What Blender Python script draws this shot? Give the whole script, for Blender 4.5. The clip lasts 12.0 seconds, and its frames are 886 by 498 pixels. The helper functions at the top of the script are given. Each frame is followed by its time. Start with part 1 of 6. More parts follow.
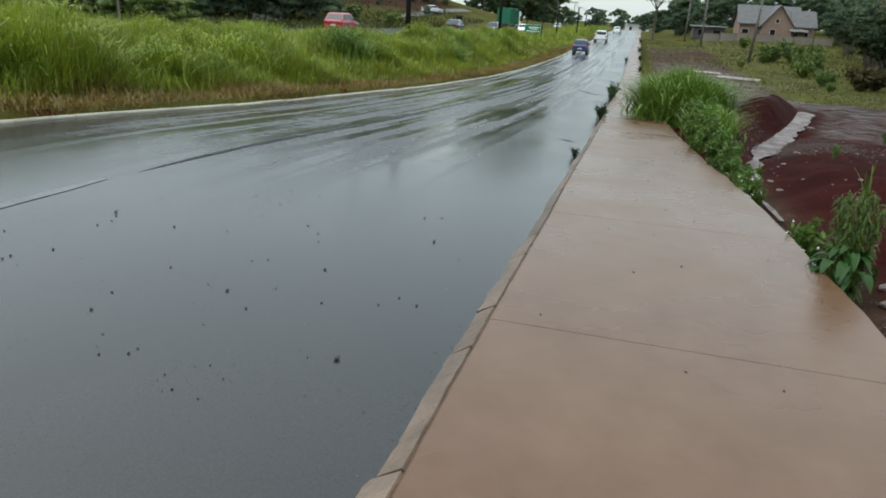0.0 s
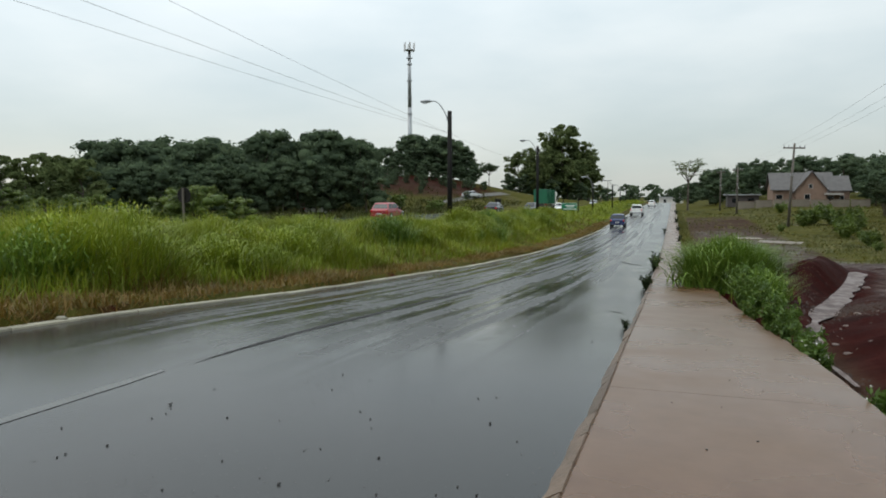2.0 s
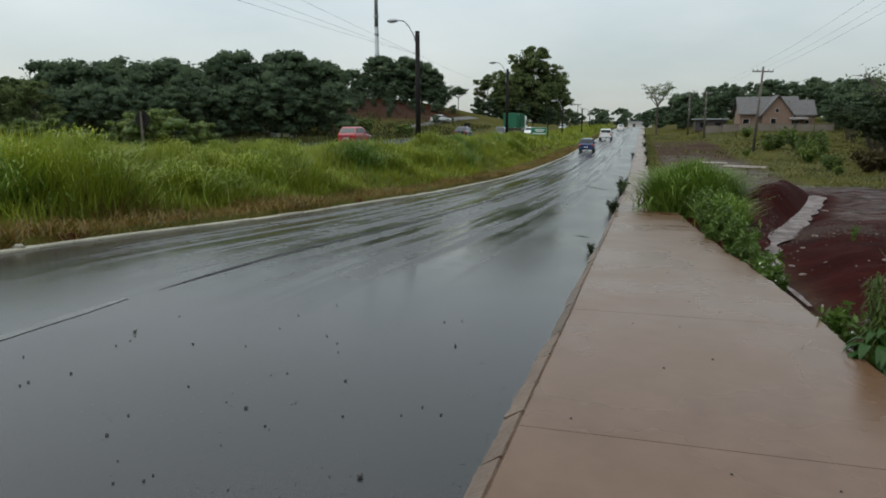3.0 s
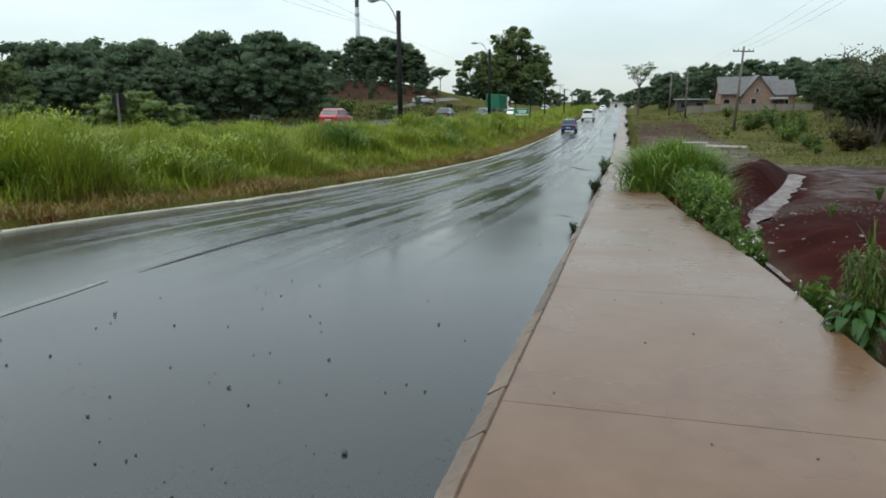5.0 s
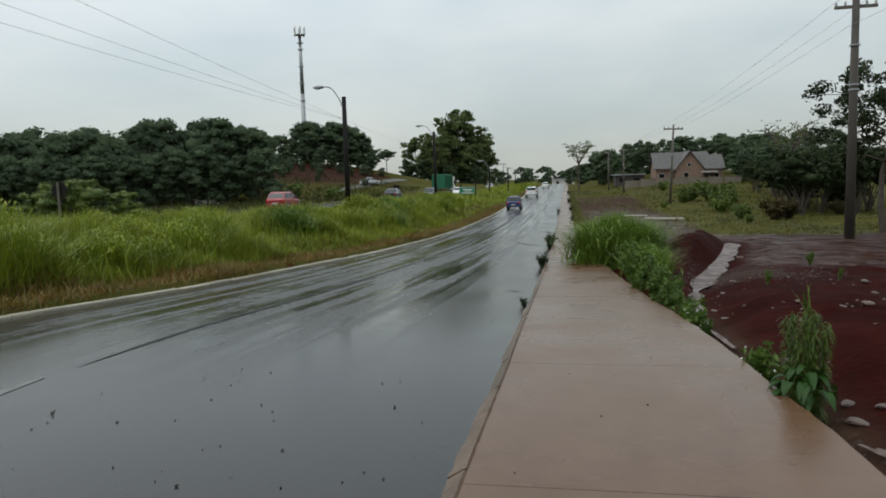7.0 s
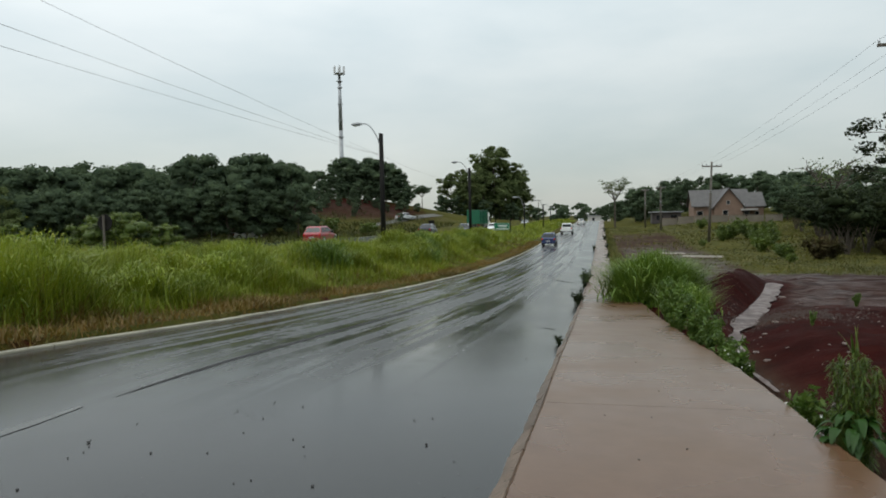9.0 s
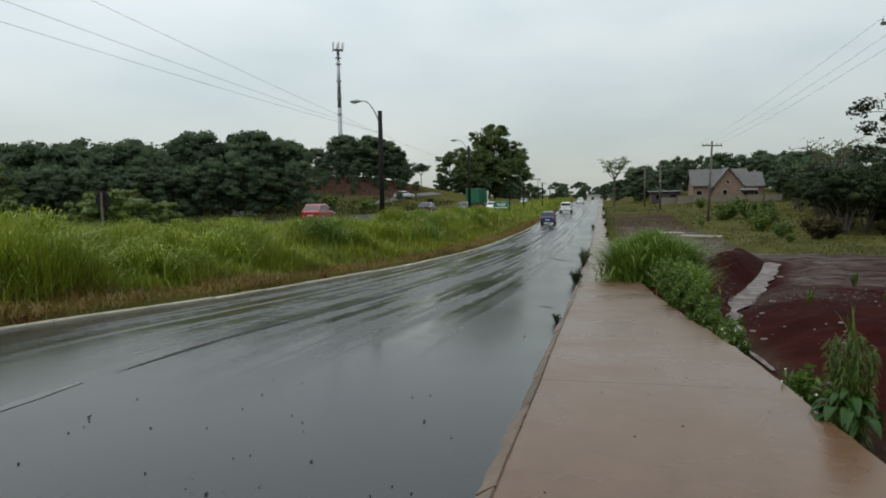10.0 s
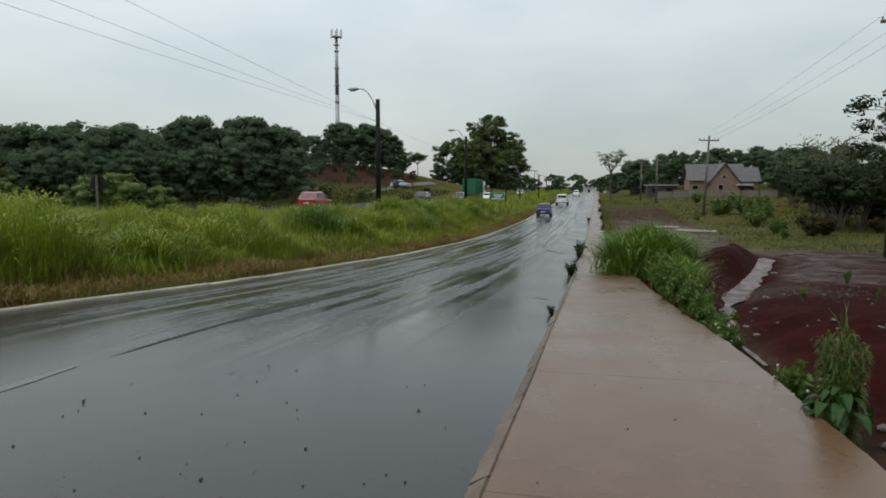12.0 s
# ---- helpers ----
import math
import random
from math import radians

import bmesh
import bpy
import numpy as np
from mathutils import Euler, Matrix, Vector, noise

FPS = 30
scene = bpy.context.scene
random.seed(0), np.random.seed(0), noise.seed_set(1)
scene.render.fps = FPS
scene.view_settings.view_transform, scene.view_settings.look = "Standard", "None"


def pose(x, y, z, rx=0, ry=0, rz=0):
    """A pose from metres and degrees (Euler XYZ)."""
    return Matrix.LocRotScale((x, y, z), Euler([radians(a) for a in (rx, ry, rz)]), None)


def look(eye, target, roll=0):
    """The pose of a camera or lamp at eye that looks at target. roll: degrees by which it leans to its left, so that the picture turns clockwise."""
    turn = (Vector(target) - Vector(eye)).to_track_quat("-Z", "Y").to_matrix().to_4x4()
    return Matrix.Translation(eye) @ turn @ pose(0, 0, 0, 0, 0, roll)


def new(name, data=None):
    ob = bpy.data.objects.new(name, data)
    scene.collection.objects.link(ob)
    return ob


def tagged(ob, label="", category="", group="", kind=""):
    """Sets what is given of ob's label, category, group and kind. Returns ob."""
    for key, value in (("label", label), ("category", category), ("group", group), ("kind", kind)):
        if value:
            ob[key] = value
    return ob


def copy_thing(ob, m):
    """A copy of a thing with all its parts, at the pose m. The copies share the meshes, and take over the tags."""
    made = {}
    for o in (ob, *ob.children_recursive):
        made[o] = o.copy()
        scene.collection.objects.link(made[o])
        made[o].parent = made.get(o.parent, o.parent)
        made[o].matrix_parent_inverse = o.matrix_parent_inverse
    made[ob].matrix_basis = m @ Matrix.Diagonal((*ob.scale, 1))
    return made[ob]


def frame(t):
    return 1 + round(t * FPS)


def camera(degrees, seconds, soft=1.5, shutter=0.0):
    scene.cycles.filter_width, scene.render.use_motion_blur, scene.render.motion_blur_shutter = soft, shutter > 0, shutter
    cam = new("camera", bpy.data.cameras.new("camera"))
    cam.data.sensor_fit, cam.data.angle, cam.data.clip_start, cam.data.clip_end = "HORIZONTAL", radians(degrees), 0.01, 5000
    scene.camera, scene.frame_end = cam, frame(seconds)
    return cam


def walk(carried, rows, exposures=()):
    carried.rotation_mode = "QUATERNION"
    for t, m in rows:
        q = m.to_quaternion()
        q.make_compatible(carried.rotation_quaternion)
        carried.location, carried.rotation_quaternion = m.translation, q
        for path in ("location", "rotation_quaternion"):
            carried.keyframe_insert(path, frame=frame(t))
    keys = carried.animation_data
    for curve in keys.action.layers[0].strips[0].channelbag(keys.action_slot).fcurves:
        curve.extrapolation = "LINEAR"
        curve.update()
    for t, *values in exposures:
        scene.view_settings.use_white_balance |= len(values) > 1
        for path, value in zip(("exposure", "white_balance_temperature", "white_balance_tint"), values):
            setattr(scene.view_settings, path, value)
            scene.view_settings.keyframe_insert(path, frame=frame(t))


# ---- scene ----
cam = camera(66.25, 12.0, soft=1.8)
PATH = [
    (0.0, 0.044, -0.041, 1.852, 70.77, -3.08, 15.45),
    (0.2, 0.006, -0.025, 1.849, 69.40, -3.72, 17.40),
    (0.5, 0.030, -0.016, 1.820, 69.13, -1.08, 14.99),
    (0.7, 0.033, -0.002, 1.812, 71.50, -0.92, 15.19),
    (1.0, 0.015, -0.025, 1.795, 75.58, 0.49, 15.16),
    (1.2, -0.009, -0.041, 1.841, 79.56, 0.53, 17.00),
    (1.5, -0.003, -0.035, 1.832, 83.63, 1.67, 17.39),
    (1.7, 0.025, -0.065, 1.852, 84.71, 0.61, 17.56),
    (2.0, -0.006, -0.024, 1.859, 85.59, 0.17, 18.72),
    (2.5, -0.007, 0.007, 1.866, 86.02, 0.06, 18.13),
    (3.0, 0.017, 0.017, 1.851, 79.30, 0.14, 16.13),
    (3.2, 0.032, 0.031, 1.820, 75.33, -0.42, 16.60),
    (3.5, 0.034, 0.034, 1.811, 73.40, -0.30, 16.20),
    (4.8, 0.029, 0.008, 1.813, 76.97, 0.60, 14.79),
    (5.0, 0.022, 0.023, 1.819, 77.79, 0.38, 14.66),
    (5.5, 0.024, -0.033, 1.821, 80.72, 0.88, 15.92),
    (6.0, 0.018, -0.007, 1.821, 85.14, 1.90, 14.78),
    (6.5, -0.002, -0.014, 1.843, 85.96, 1.48, 13.15),
    (6.7, 0.011, -0.013, 1.841, 84.72, 1.76, 11.11),
    (7.0, 0.014, -0.011, 1.840, 84.30, 1.75, 10.20),
    (8.5, 0.018, 0.003, 1.839, 86.15, 1.49, 12.16),
    (9.0, 0.012, 0.005, 1.841, 87.37, 1.28, 13.14),
    (9.5, 0.015, -0.006, 1.851, 86.38, 0.90, 13.30),
    (10.0, 0.013, 0.009, 1.835, 85.55, 1.03, 13.06),
    (10.5, 0.007, 0.007, 1.839, 84.69, 0.50, 13.16),
    (11.0, 0.002, 0.015, 1.835, 84.29, -0.05, 13.21),
    (11.5, 0.004, 0.006, 1.838, 84.46, -0.09, 13.29),
    (12.0, -0.000, 0.000, 1.840, 84.70, -0.03, 12.75),
]
EXPOSURES = [(0.0, 0.68, 6310, 7), (0.5, 0.70, 6290, 6.5), (1.0, 0.72, 6250, 5), (1.5, 0.5, 6300, 8.5), (2.0, 0.24, 6640, 9.5), (2.5, 0.2, 6660, 9.5), (3.0, 0.13, 6560, 10), (3.2, 0.4, 6500, 10), (4.8, 0.55, 6350, 7), (5.0, 0.58, 6330, 6.5), (5.5, 0.55, 6360, 7), (6.0, 0.33, 6430, 9.5), (6.5, 0.12, 6560, 9), (6.7, 0.02, 6620, 10), (8.5, 0.1, 6710, 9), (9.5, 0.08, 6690, 9), (12.0, 0.02, 6610, 9.5)]
walk(cam, [(t, pose(*p)) for t, *p in PATH], EXPOSURES)

# ---------------- sky and light: an even, overcast, rainy day ----------------
world = bpy.data.worlds.new("overcast_sky")
scene.world = world
world.use_nodes = True
wn, wl = world.node_tree.nodes, world.node_tree.links
wn.clear()
w_out = wn.new("ShaderNodeOutputWorld")
w_bg = wn.new("ShaderNodeBackground")
w_co = wn.new("ShaderNodeTexCoord")
w_sep = wn.new("ShaderNodeSeparateXYZ")
w_grad = wn.new("ShaderNodeMapRange")
w_grad.inputs["From Min"].default_value, w_grad.inputs["From Max"].default_value = 0.0, 1.0
w_grad.inputs["To Min"].default_value, w_grad.inputs["To Max"].default_value = 0.455, 1.5
w_map = wn.new("ShaderNodeMapping")
w_map.inputs["Scale"].default_value = (1.0, 1.0, 3.0)
w_cloud = wn.new("ShaderNodeTexNoise")
w_cloud.inputs["Scale"].default_value, w_cloud.inputs["Detail"].default_value = 2.6, 8.0
w_ramp = wn.new("ShaderNodeValToRGB")
w_ramp.color_ramp.elements[0].position, w_ramp.color_ramp.elements[0].color = 0.33, (0.71, 0.815, 0.83, 1)
w_ramp.color_ramp.elements[1].position, w_ramp.color_ramp.elements[1].color = 0.67, (0.94, 1.005, 0.995, 1)
w_sky = wn.new("ShaderNodeTexSky")
w_sky.sky_type, w_sky.sun_disc = "NISHITA", False
w_sky.sun_elevation, w_sky.sun_rotation = radians(50), radians(-60)
w_mix = wn.new("ShaderNodeMixRGB")
w_mix.inputs["Fac"].default_value = 0.96
wl.new(w_co.outputs["Generated"], w_sep.inputs[0])
wl.new(w_sep.outputs["Z"], w_grad.inputs["Value"])
wl.new(w_co.outputs["Generated"], w_map.inputs["Vector"])
wl.new(w_map.outputs[0], w_cloud.inputs["Vector"])
wl.new(w_cloud.outputs["Fac"], w_ramp.inputs["Fac"])
wl.new(w_sky.outputs[0], w_mix.inputs["Color1"])
wl.new(w_ramp.outputs[0], w_mix.inputs["Color2"])
wl.new(w_mix.outputs[0], w_bg.inputs["Color"])
wl.new(w_grad.outputs[0], w_bg.inputs["Strength"])
wl.new(w_bg.outputs[0], w_out.inputs["Surface"])

sun_data = bpy.data.lights.new("sun", "SUN")
sun_data.energy, sun_data.angle, sun_data.color = 0.7, radians(40), (1.0, 0.98, 0.95)
sun = new("sun", sun_data)
sun.matrix_world = look((-40, -20, 60), (0, 10, 0))

# ---------------- materials ----------------
def nodes_of(m):
    m.use_nodes = True
    nt = m.node_tree
    return nt, nt.nodes["Principled BSDF"]


def noise_node(nt, scale, detail=5.0, stretch=(1, 1, 1), rough=0.55, own=False):
    co = nt.nodes.new("ShaderNodeTexCoord") if own else nt.nodes.new("ShaderNodeNewGeometry")
    mp = nt.nodes.new("ShaderNodeMapping")
    mp.inputs["Scale"].default_value = stretch
    nz = nt.nodes.new("ShaderNodeTexNoise")
    nz.inputs["Scale"].default_value, nz.inputs["Detail"].default_value = scale, detail
    nz.inputs["Roughness"].default_value = rough
    nt.links.new(co.outputs["Object" if own else "Position"], mp.inputs["Vector"])
    nt.links.new(mp.outputs[0], nz.inputs["Vector"])
    return nz.outputs["Fac"]


def ramp(nt, fac, stops):
    r = nt.nodes.new("ShaderNodeValToRGB")
    els = r.color_ramp.elements
    while len(els) < len(stops):
        els.new(0.5)
    for e, (p, c) in zip(els, stops):
        e.position = p
        e.color = (*c, 1) if len(c) == 3 else c
    nt.links.new(fac, r.inputs["Fac"])
    return r.outputs["Color"]


def mixc(nt, fac, a, b, mode="MIX"):
    m = nt.nodes.new("ShaderNodeMixRGB")
    m.blend_type = mode
    for sock, v in ((m.inputs["Fac"], fac), (m.inputs["Color1"], a), (m.inputs["Color2"], b)):
        if isinstance(v, (int, float)):
            sock.default_value = v
        elif isinstance(v, tuple):
            sock.default_value = (*v, 1)
        else:
            nt.links.new(v, sock)
    return m.outputs["Color"]


def bump(nt, bsdf, fac, strength, dist):
    b = nt.nodes.new("ShaderNodeBump")
    b.inputs["Strength"].default_value, b.inputs["Distance"].default_value = strength, dist
    nt.links.new(fac, b.inputs["Height"])
    nt.links.new(b.outputs[0], bsdf.inputs["Normal"])


def paint(name, col, rough=0.5, metal=0.0, vary=0.15, scale=3.0, grain=30.0, bumpy=0.0, own=True, rnd=0.0):
    """A surface with stains at one scale and grain at another."""
    m = bpy.data.materials.new(name)
    nt, bs = nodes_of(m)
    a = noise_node(nt, scale, own=own)
    g = noise_node(nt, grain, own=own)
    dark, light = tuple(c * (1 - vary) for c in col), tuple(min(1, c * (1 + vary)) for c in col)
    c = ramp(nt, a, [(0.3, dark), (0.7, light)])
    c = mixc(nt, 0.35, c, ramp(nt, g, [(0.3, dark), (0.7, light)]))
    if rnd:
        oi = nt.nodes.new("ShaderNodeObjectInfo")
        hv = nt.nodes.new("ShaderNodeHueSaturation")
        mr = nt.nodes.new("ShaderNodeMapRange")
        mr.inputs["To Min"].default_value, mr.inputs["To Max"].default_value = 1 - rnd, 1 + rnd
        nt.links.new(oi.outputs["Random"], mr.inputs["Value"])
        nt.links.new(mr.outputs[0], hv.inputs["Value"])
        nt.links.new(c, hv.inputs["Color"])
        c = hv.outputs["Color"]
    nt.links.new(c, bs.inputs["Base Color"])
    bs.inputs["Roughness"].default_value, bs.inputs["Metallic"].default_value = rough, metal
    if bumpy:
        bump(nt, bs, g, bumpy, 0.01)
    return m


def leafy(name, cols, rough=0.5, trans=0.25, spec=0.3, depth=0.0):
    """Leaves and blades: every one has its own tone between the colours given."""
    m = bpy.data.materials.new(name)
    nt, bs = nodes_of(m)
    geo = nt.nodes.new("ShaderNodeNewGeometry")
    n = len(cols)
    c = ramp(nt, geo.outputs["Random Per Island"], [(i / max(1, n - 1), k) for i, k in enumerate(cols)])
    big = noise_node(nt, 0.35, 3.0)
    c = mixc(nt, 1.0, c, ramp(nt, big, [(0.3, (0.62 - depth, 0.66 - depth, 0.6 - depth)), (0.7, (1.25, 1.2, 1.1))]), "MULTIPLY")
    nt.links.new(c, bs.inputs["Base Color"])
    bs.inputs["Roughness"].default_value = rough
    bs.inputs["Specular IOR Level"].default_value = spec
    tr = nt.nodes.new("ShaderNodeBsdfTranslucent")
    nt.links.new(c, tr.inputs["Color"])
    mx = nt.nodes.new("ShaderNodeMixShader")
    mx.inputs[0].default_value = trans
    out = nt.nodes["Material Output"]
    nt.links.new(bs.outputs[0], mx.inputs[1])
    nt.links.new(tr.outputs[0], mx.inputs[2])
    nt.links.new(mx.outputs[0], out.inputs["Surface"])
    return m


def asphalt(name, wet=True):
    m = bpy.data.materials.new(name)
    nt, bs = nodes_of(m)
    lanes = noise_node(nt, 1.0, 5.0, (1.1, 0.09, 1))
    patch = noise_node(nt, 0.5, 4.0, (1, 0.5, 1))
    grit = noise_node(nt, 90.0, 3.0)
    c = ramp(nt, patch, [(0.3, (0.015, 0.0143, 0.0135)), (0.7, (0.029, 0.0275, 0.025))])
    c = mixc(nt, 0.35, c, ramp(nt, grit, [(0.35, (0.008, 0.008, 0.009)), (0.7, (0.042, 0.042, 0.041))]))
    nt.links.new(c, bs.inputs["Base Color"])
    # long thin wheel streaks where the film has drained, broken crosswise; the near water lies even
    streak = noise_node(nt, 1.0, 4.0, (4.6, 0.06, 1))
    chop = noise_node(nt, 1.0, 4.0, (2.2, 2.6, 1))
    lanes = mixc(nt, 0.17, mixc(nt, 0.66, lanes, streak), chop)
    r = ramp(nt, lanes, [(0.43, (0.10,) * 3), (0.49, (0.18,) * 3), (0.55, (0.36,) * 3)])
    sep = nt.nodes.new("ShaderNodeSeparateXYZ")
    geo = nt.nodes.new("ShaderNodeNewGeometry")
    nt.links.new(geo.outputs["Position"], sep.inputs[0])
    near = nt.nodes.new("ShaderNodeMapRange")
    near.interpolation_type = "SMOOTHSTEP"
    near.inputs["From Min"].default_value, near.inputs["From Max"].default_value = 4.5, 10.5
    nt.links.new(sep.outputs["Y"], near.inputs["Value"])
    even = ramp(nt, patch, [(0.35, (0.17,) * 3), (0.65, (0.25,) * 3)])
    r = mixc(nt, near.outputs[0], even, r)

    def across(x0, x1):
        f = nt.nodes.new("ShaderNodeMapRange")
        f.interpolation_type = "SMOOTHSTEP"
        f.inputs["From Min"].default_value, f.inputs["From Max"].default_value = x0, x1
        nt.links.new(sep.outputs["X"], f.inputs["Value"])
        return f.outputs[0]

    # deeper water along the far gutter, and an even sheet on the near lane
    r = mixc(nt, across(-7.3, -8.2), r, (0.18,) * 3)
    r = mixc(nt, across(-2.7, -1.6), r, even)
    nt.links.new(r, bs.inputs["Roughness"])
    bs.inputs["IOR"].default_value = 1.395
    fine = noise_node(nt, 45.0, 4.0)
    bump(nt, bs, fine, 0.06, 0.01)
    return m


def muddy_concrete(name):
    """Concrete under a film of brown rain water."""
    m = bpy.data.materials.new(name)
    nt, bs = nodes_of(m)
    big = noise_node(nt, 0.55, 4.0)
    mid = noise_node(nt, 4.0, 6.0)
    c = ramp(nt, big, [(0.3, (0.088, 0.037, 0.015)), (0.52, (0.110, 0.056, 0.027)), (0.75, (0.124, 0.070, 0.038))])
    c = mixc(nt, 0.3, c, ramp(nt, mid, [(0.3, (0.070, 0.038, 0.023)), (0.7, (0.15, 0.094, 0.064))]))
    nt.links.new(c, bs.inputs["Base Color"])
    r = ramp(nt, big, [(0.35, (0.22,) * 3), (0.65, (0.38,) * 3)])
    nt.links.new(r, bs.inputs["Roughness"])
    bs.inputs["IOR"].default_value = 1.37
    bump(nt, bs, noise_node(nt, 25.0, 5.0), 0.04, 0.01)
    return m


def soil(name):
    """The ground: red mud near the pavement, grass and bare earth further off."""
    m = bpy.data.materials.new(name)
    nt, bs = nodes_of(m)
    a, b, g = noise_node(nt, 0.12, 5.0), noise_node(nt, 1.3, 6.0), noise_node(nt, 14.0, 5.0)
    grass = ramp(nt, b, [(0.3, (0.034, 0.040, 0.008)), (0.55, (0.068, 0.066, 0.014)), (0.75, (0.104, 0.082, 0.024))])
    earth = ramp(nt, b, [(0.3, (0.011, 0.0014, 0.0012)), (0.55, (0.024, 0.0030, 0.0026)), (0.8, (0.042, 0.009, 0.007))])
    at = nt.nodes.new("ShaderNodeAttribute")
    at.attribute_name = "bare"
    edge = nt.nodes.new("ShaderNodeMath")
    edge.operation = "ADD"
    sub = nt.nodes.new("ShaderNodeMath")
    sub.operation = "MULTIPLY_ADD"
    sub.inputs[1].default_value, sub.inputs[2].default_value = 1.2, -0.6
    nt.links.new(b, sub.inputs[0])
    nt.links.new(at.outputs["Fac"], edge.inputs[0])
    nt.links.new(sub.outputs[0], edge.inputs[1])
    f = ramp(nt, edge.outputs[0], [(0.4, (0, 0, 0)), (0.6, (1, 1, 1))])
    dun = nt.nodes.new("ShaderNodeAttribute")
    dun.attribute_name = "dun"
    earth = mixc(nt, dun.outputs["Fac"], earth, ramp(nt, b, [(0.3, (0.024, 0.014, 0.010)), (0.55, (0.050, 0.031, 0.021)), (0.8, (0.085, 0.062, 0.043))]))
    c = mixc(nt, f, grass, earth)
    c = mixc(nt, 0.09, c, ramp(nt, g, [(0.3, (0.008, 0.004, 0.003)), (0.7, (0.070, 0.036, 0.023))]))
    nt.links.new(c, bs.inputs["Base Color"])
    wetf = ramp(nt, a, [(0.4, (0.6,) * 3), (0.6, (0.9,) * 3)])
    wet = nt.nodes.new("ShaderNodeAttribute")
    wet.attribute_name = "wet"
    film = noise_node(nt, 1.0, 5.0, (0.9, 1.7, 1))
    soak = mixc(nt, wet.outputs["Fac"], (0, 0, 0), ramp(nt, film, [(0.34, (0, 0, 0)), (0.66, (1, 1, 1))]))
    nt.links.new(mixc(nt, soak, (0.012,) * 3, (0.12,) * 3), bs.inputs["Specular IOR Level"])
    nt.links.new(mixc(nt, soak, wetf, (0.42,) * 3), bs.inputs["Roughness"])
    bump(nt, bs, g, 0.5, 0.05)
    return m


M_ROAD = asphalt("wet_asphalt")
M_WALK = muddy_concrete("muddy_concrete")
M_SOIL = soil("soil")
M_KERB = paint("kerb_concrete", (0.112, 0.074, 0.050), 0.40, vary=0.48, scale=5.0, grain=28, bumpy=0.6, own=False, rnd=0.4)
M_KERBL = paint("pale_kerb", (0.30, 0.275, 0.21), 0.5, vary=0.3, scale=1.2, grain=20, bumpy=0.3, own=False, rnd=0.15)
M_GRASS = leafy("median_grass", [(0.125, 0.185, 0.011), (0.18, 0.24, 0.013), (0.25, 0.285, 0.022), (0.14, 0.20, 0.013), (0.30, 0.295, 0.055)], depth=0.12)
M_DRY = leafy("dry_grass", [(0.15, 0.080, 0.018), (0.20, 0.118, 0.028), (0.11, 0.10, 0.015), (0.18, 0.105, 0.024)])
M_CLUMP = leafy("cane_grass", [(0.065, 0.125, 0.014), (0.11, 0.185, 0.023), (0.16, 0.225, 0.04)])
M_VERGE = leafy("dull_verge_grass", [(0.034, 0.046, 0.012), (0.05, 0.058, 0.016), (0.062, 0.054, 0.022)], 0.7, 0.2, 0.1)
M_LUSH = leafy("lush_weeds", [(0.12, 0.175, 0.012), (0.175, 0.235, 0.018), (0.23, 0.27, 0.034)])
M_THICK = leafy("thicket_leaves", [(0.015, 0.024, 0.012), (0.025, 0.037, 0.016), (0.036, 0.048, 0.020)], 0.7, 0.12, 0.1)
M_HERB = leafy("herb_leaves", [(0.05, 0.10, 0.014), (0.08, 0.14, 0.022), (0.115, 0.17, 0.03)])
M_FIELD = leafy("field_grass", [(0.056, 0.070, 0.010), (0.094, 0.100, 0.017), (0.138, 0.112, 0.028), (0.072, 0.082, 0.012)])
# rain haze is put into this leaf colour: lifted and bluish
M_DARK = leafy("hazed_forest_leaves", [(0.072, 0.104, 0.073), (0.089, 0.125, 0.079), (0.106, 0.146, 0.084)], 0.8, 0.40, 0.05)
M_MID = leafy("tree_leaves", [(0.084, 0.116, 0.052), (0.112, 0.146, 0.062), (0.138, 0.168, 0.072)], 0.8, 0.35, 0.06)
M_BUSH = leafy("bush_leaves", [(0.05, 0.085, 0.014), (0.085, 0.125, 0.02), (0.12, 0.16, 0.03)], 0.5, 0.2)
M_BARK = paint("bark", (0.07, 0.055, 0.042), 0.85, vary=0.35, scale=4, grain=40, bumpy=0.5)
M_WOODPOLE = paint("dark_pole_wood", (0.016, 0.015, 0.014), 0.7, vary=0.3, scale=2, grain=30)
M_WOODPOLE.node_tree.nodes["Principled BSDF"].inputs["Specular IOR Level"].default_value = 0.1
M_CONCPOLE = paint("weathered_pole", (0.10, 0.085, 0.07), 0.75, vary=0.25, scale=2, grain=30)
M_OLDPOLE = paint("damp_dark_pole", (0.052, 0.044, 0.036), 0.75, vary=0.3, scale=2, grain=30)
M_STEEL = paint("grey_steel", (0.30, 0.31, 0.32), 0.45, 0.6, vary=0.2)
M_RUBBER = paint("tyre_rubber", (0.02, 0.02, 0.02), 0.7, vary=0.2)
M_RIM = paint("rim_alloy", (0.45, 0.46, 0.47), 0.35, 0.8, vary=0.15)
M_TRIM = paint("black_plastic", (0.025, 0.025, 0.027), 0.45, vary=0.2)
M_CHROME = paint("dull_chrome", (0.5, 0.5, 0.52), 0.25, 0.9, vary=0.1)
M_GLASS = paint("tinted_glass", (0.012, 0.014, 0.016), 0.06, vary=0.1)
M_TAIL = paint("tail_lamp_red", (0.45, 0.015, 0.015), 0.15, vary=0.15)
M_HEAD = paint("clear_lamp", (0.6, 0.62, 0.65), 0.1, vary=0.1)
M_PLATE = paint("plate_white", (0.6, 0.6, 0.6), 0.4, vary=0.1)
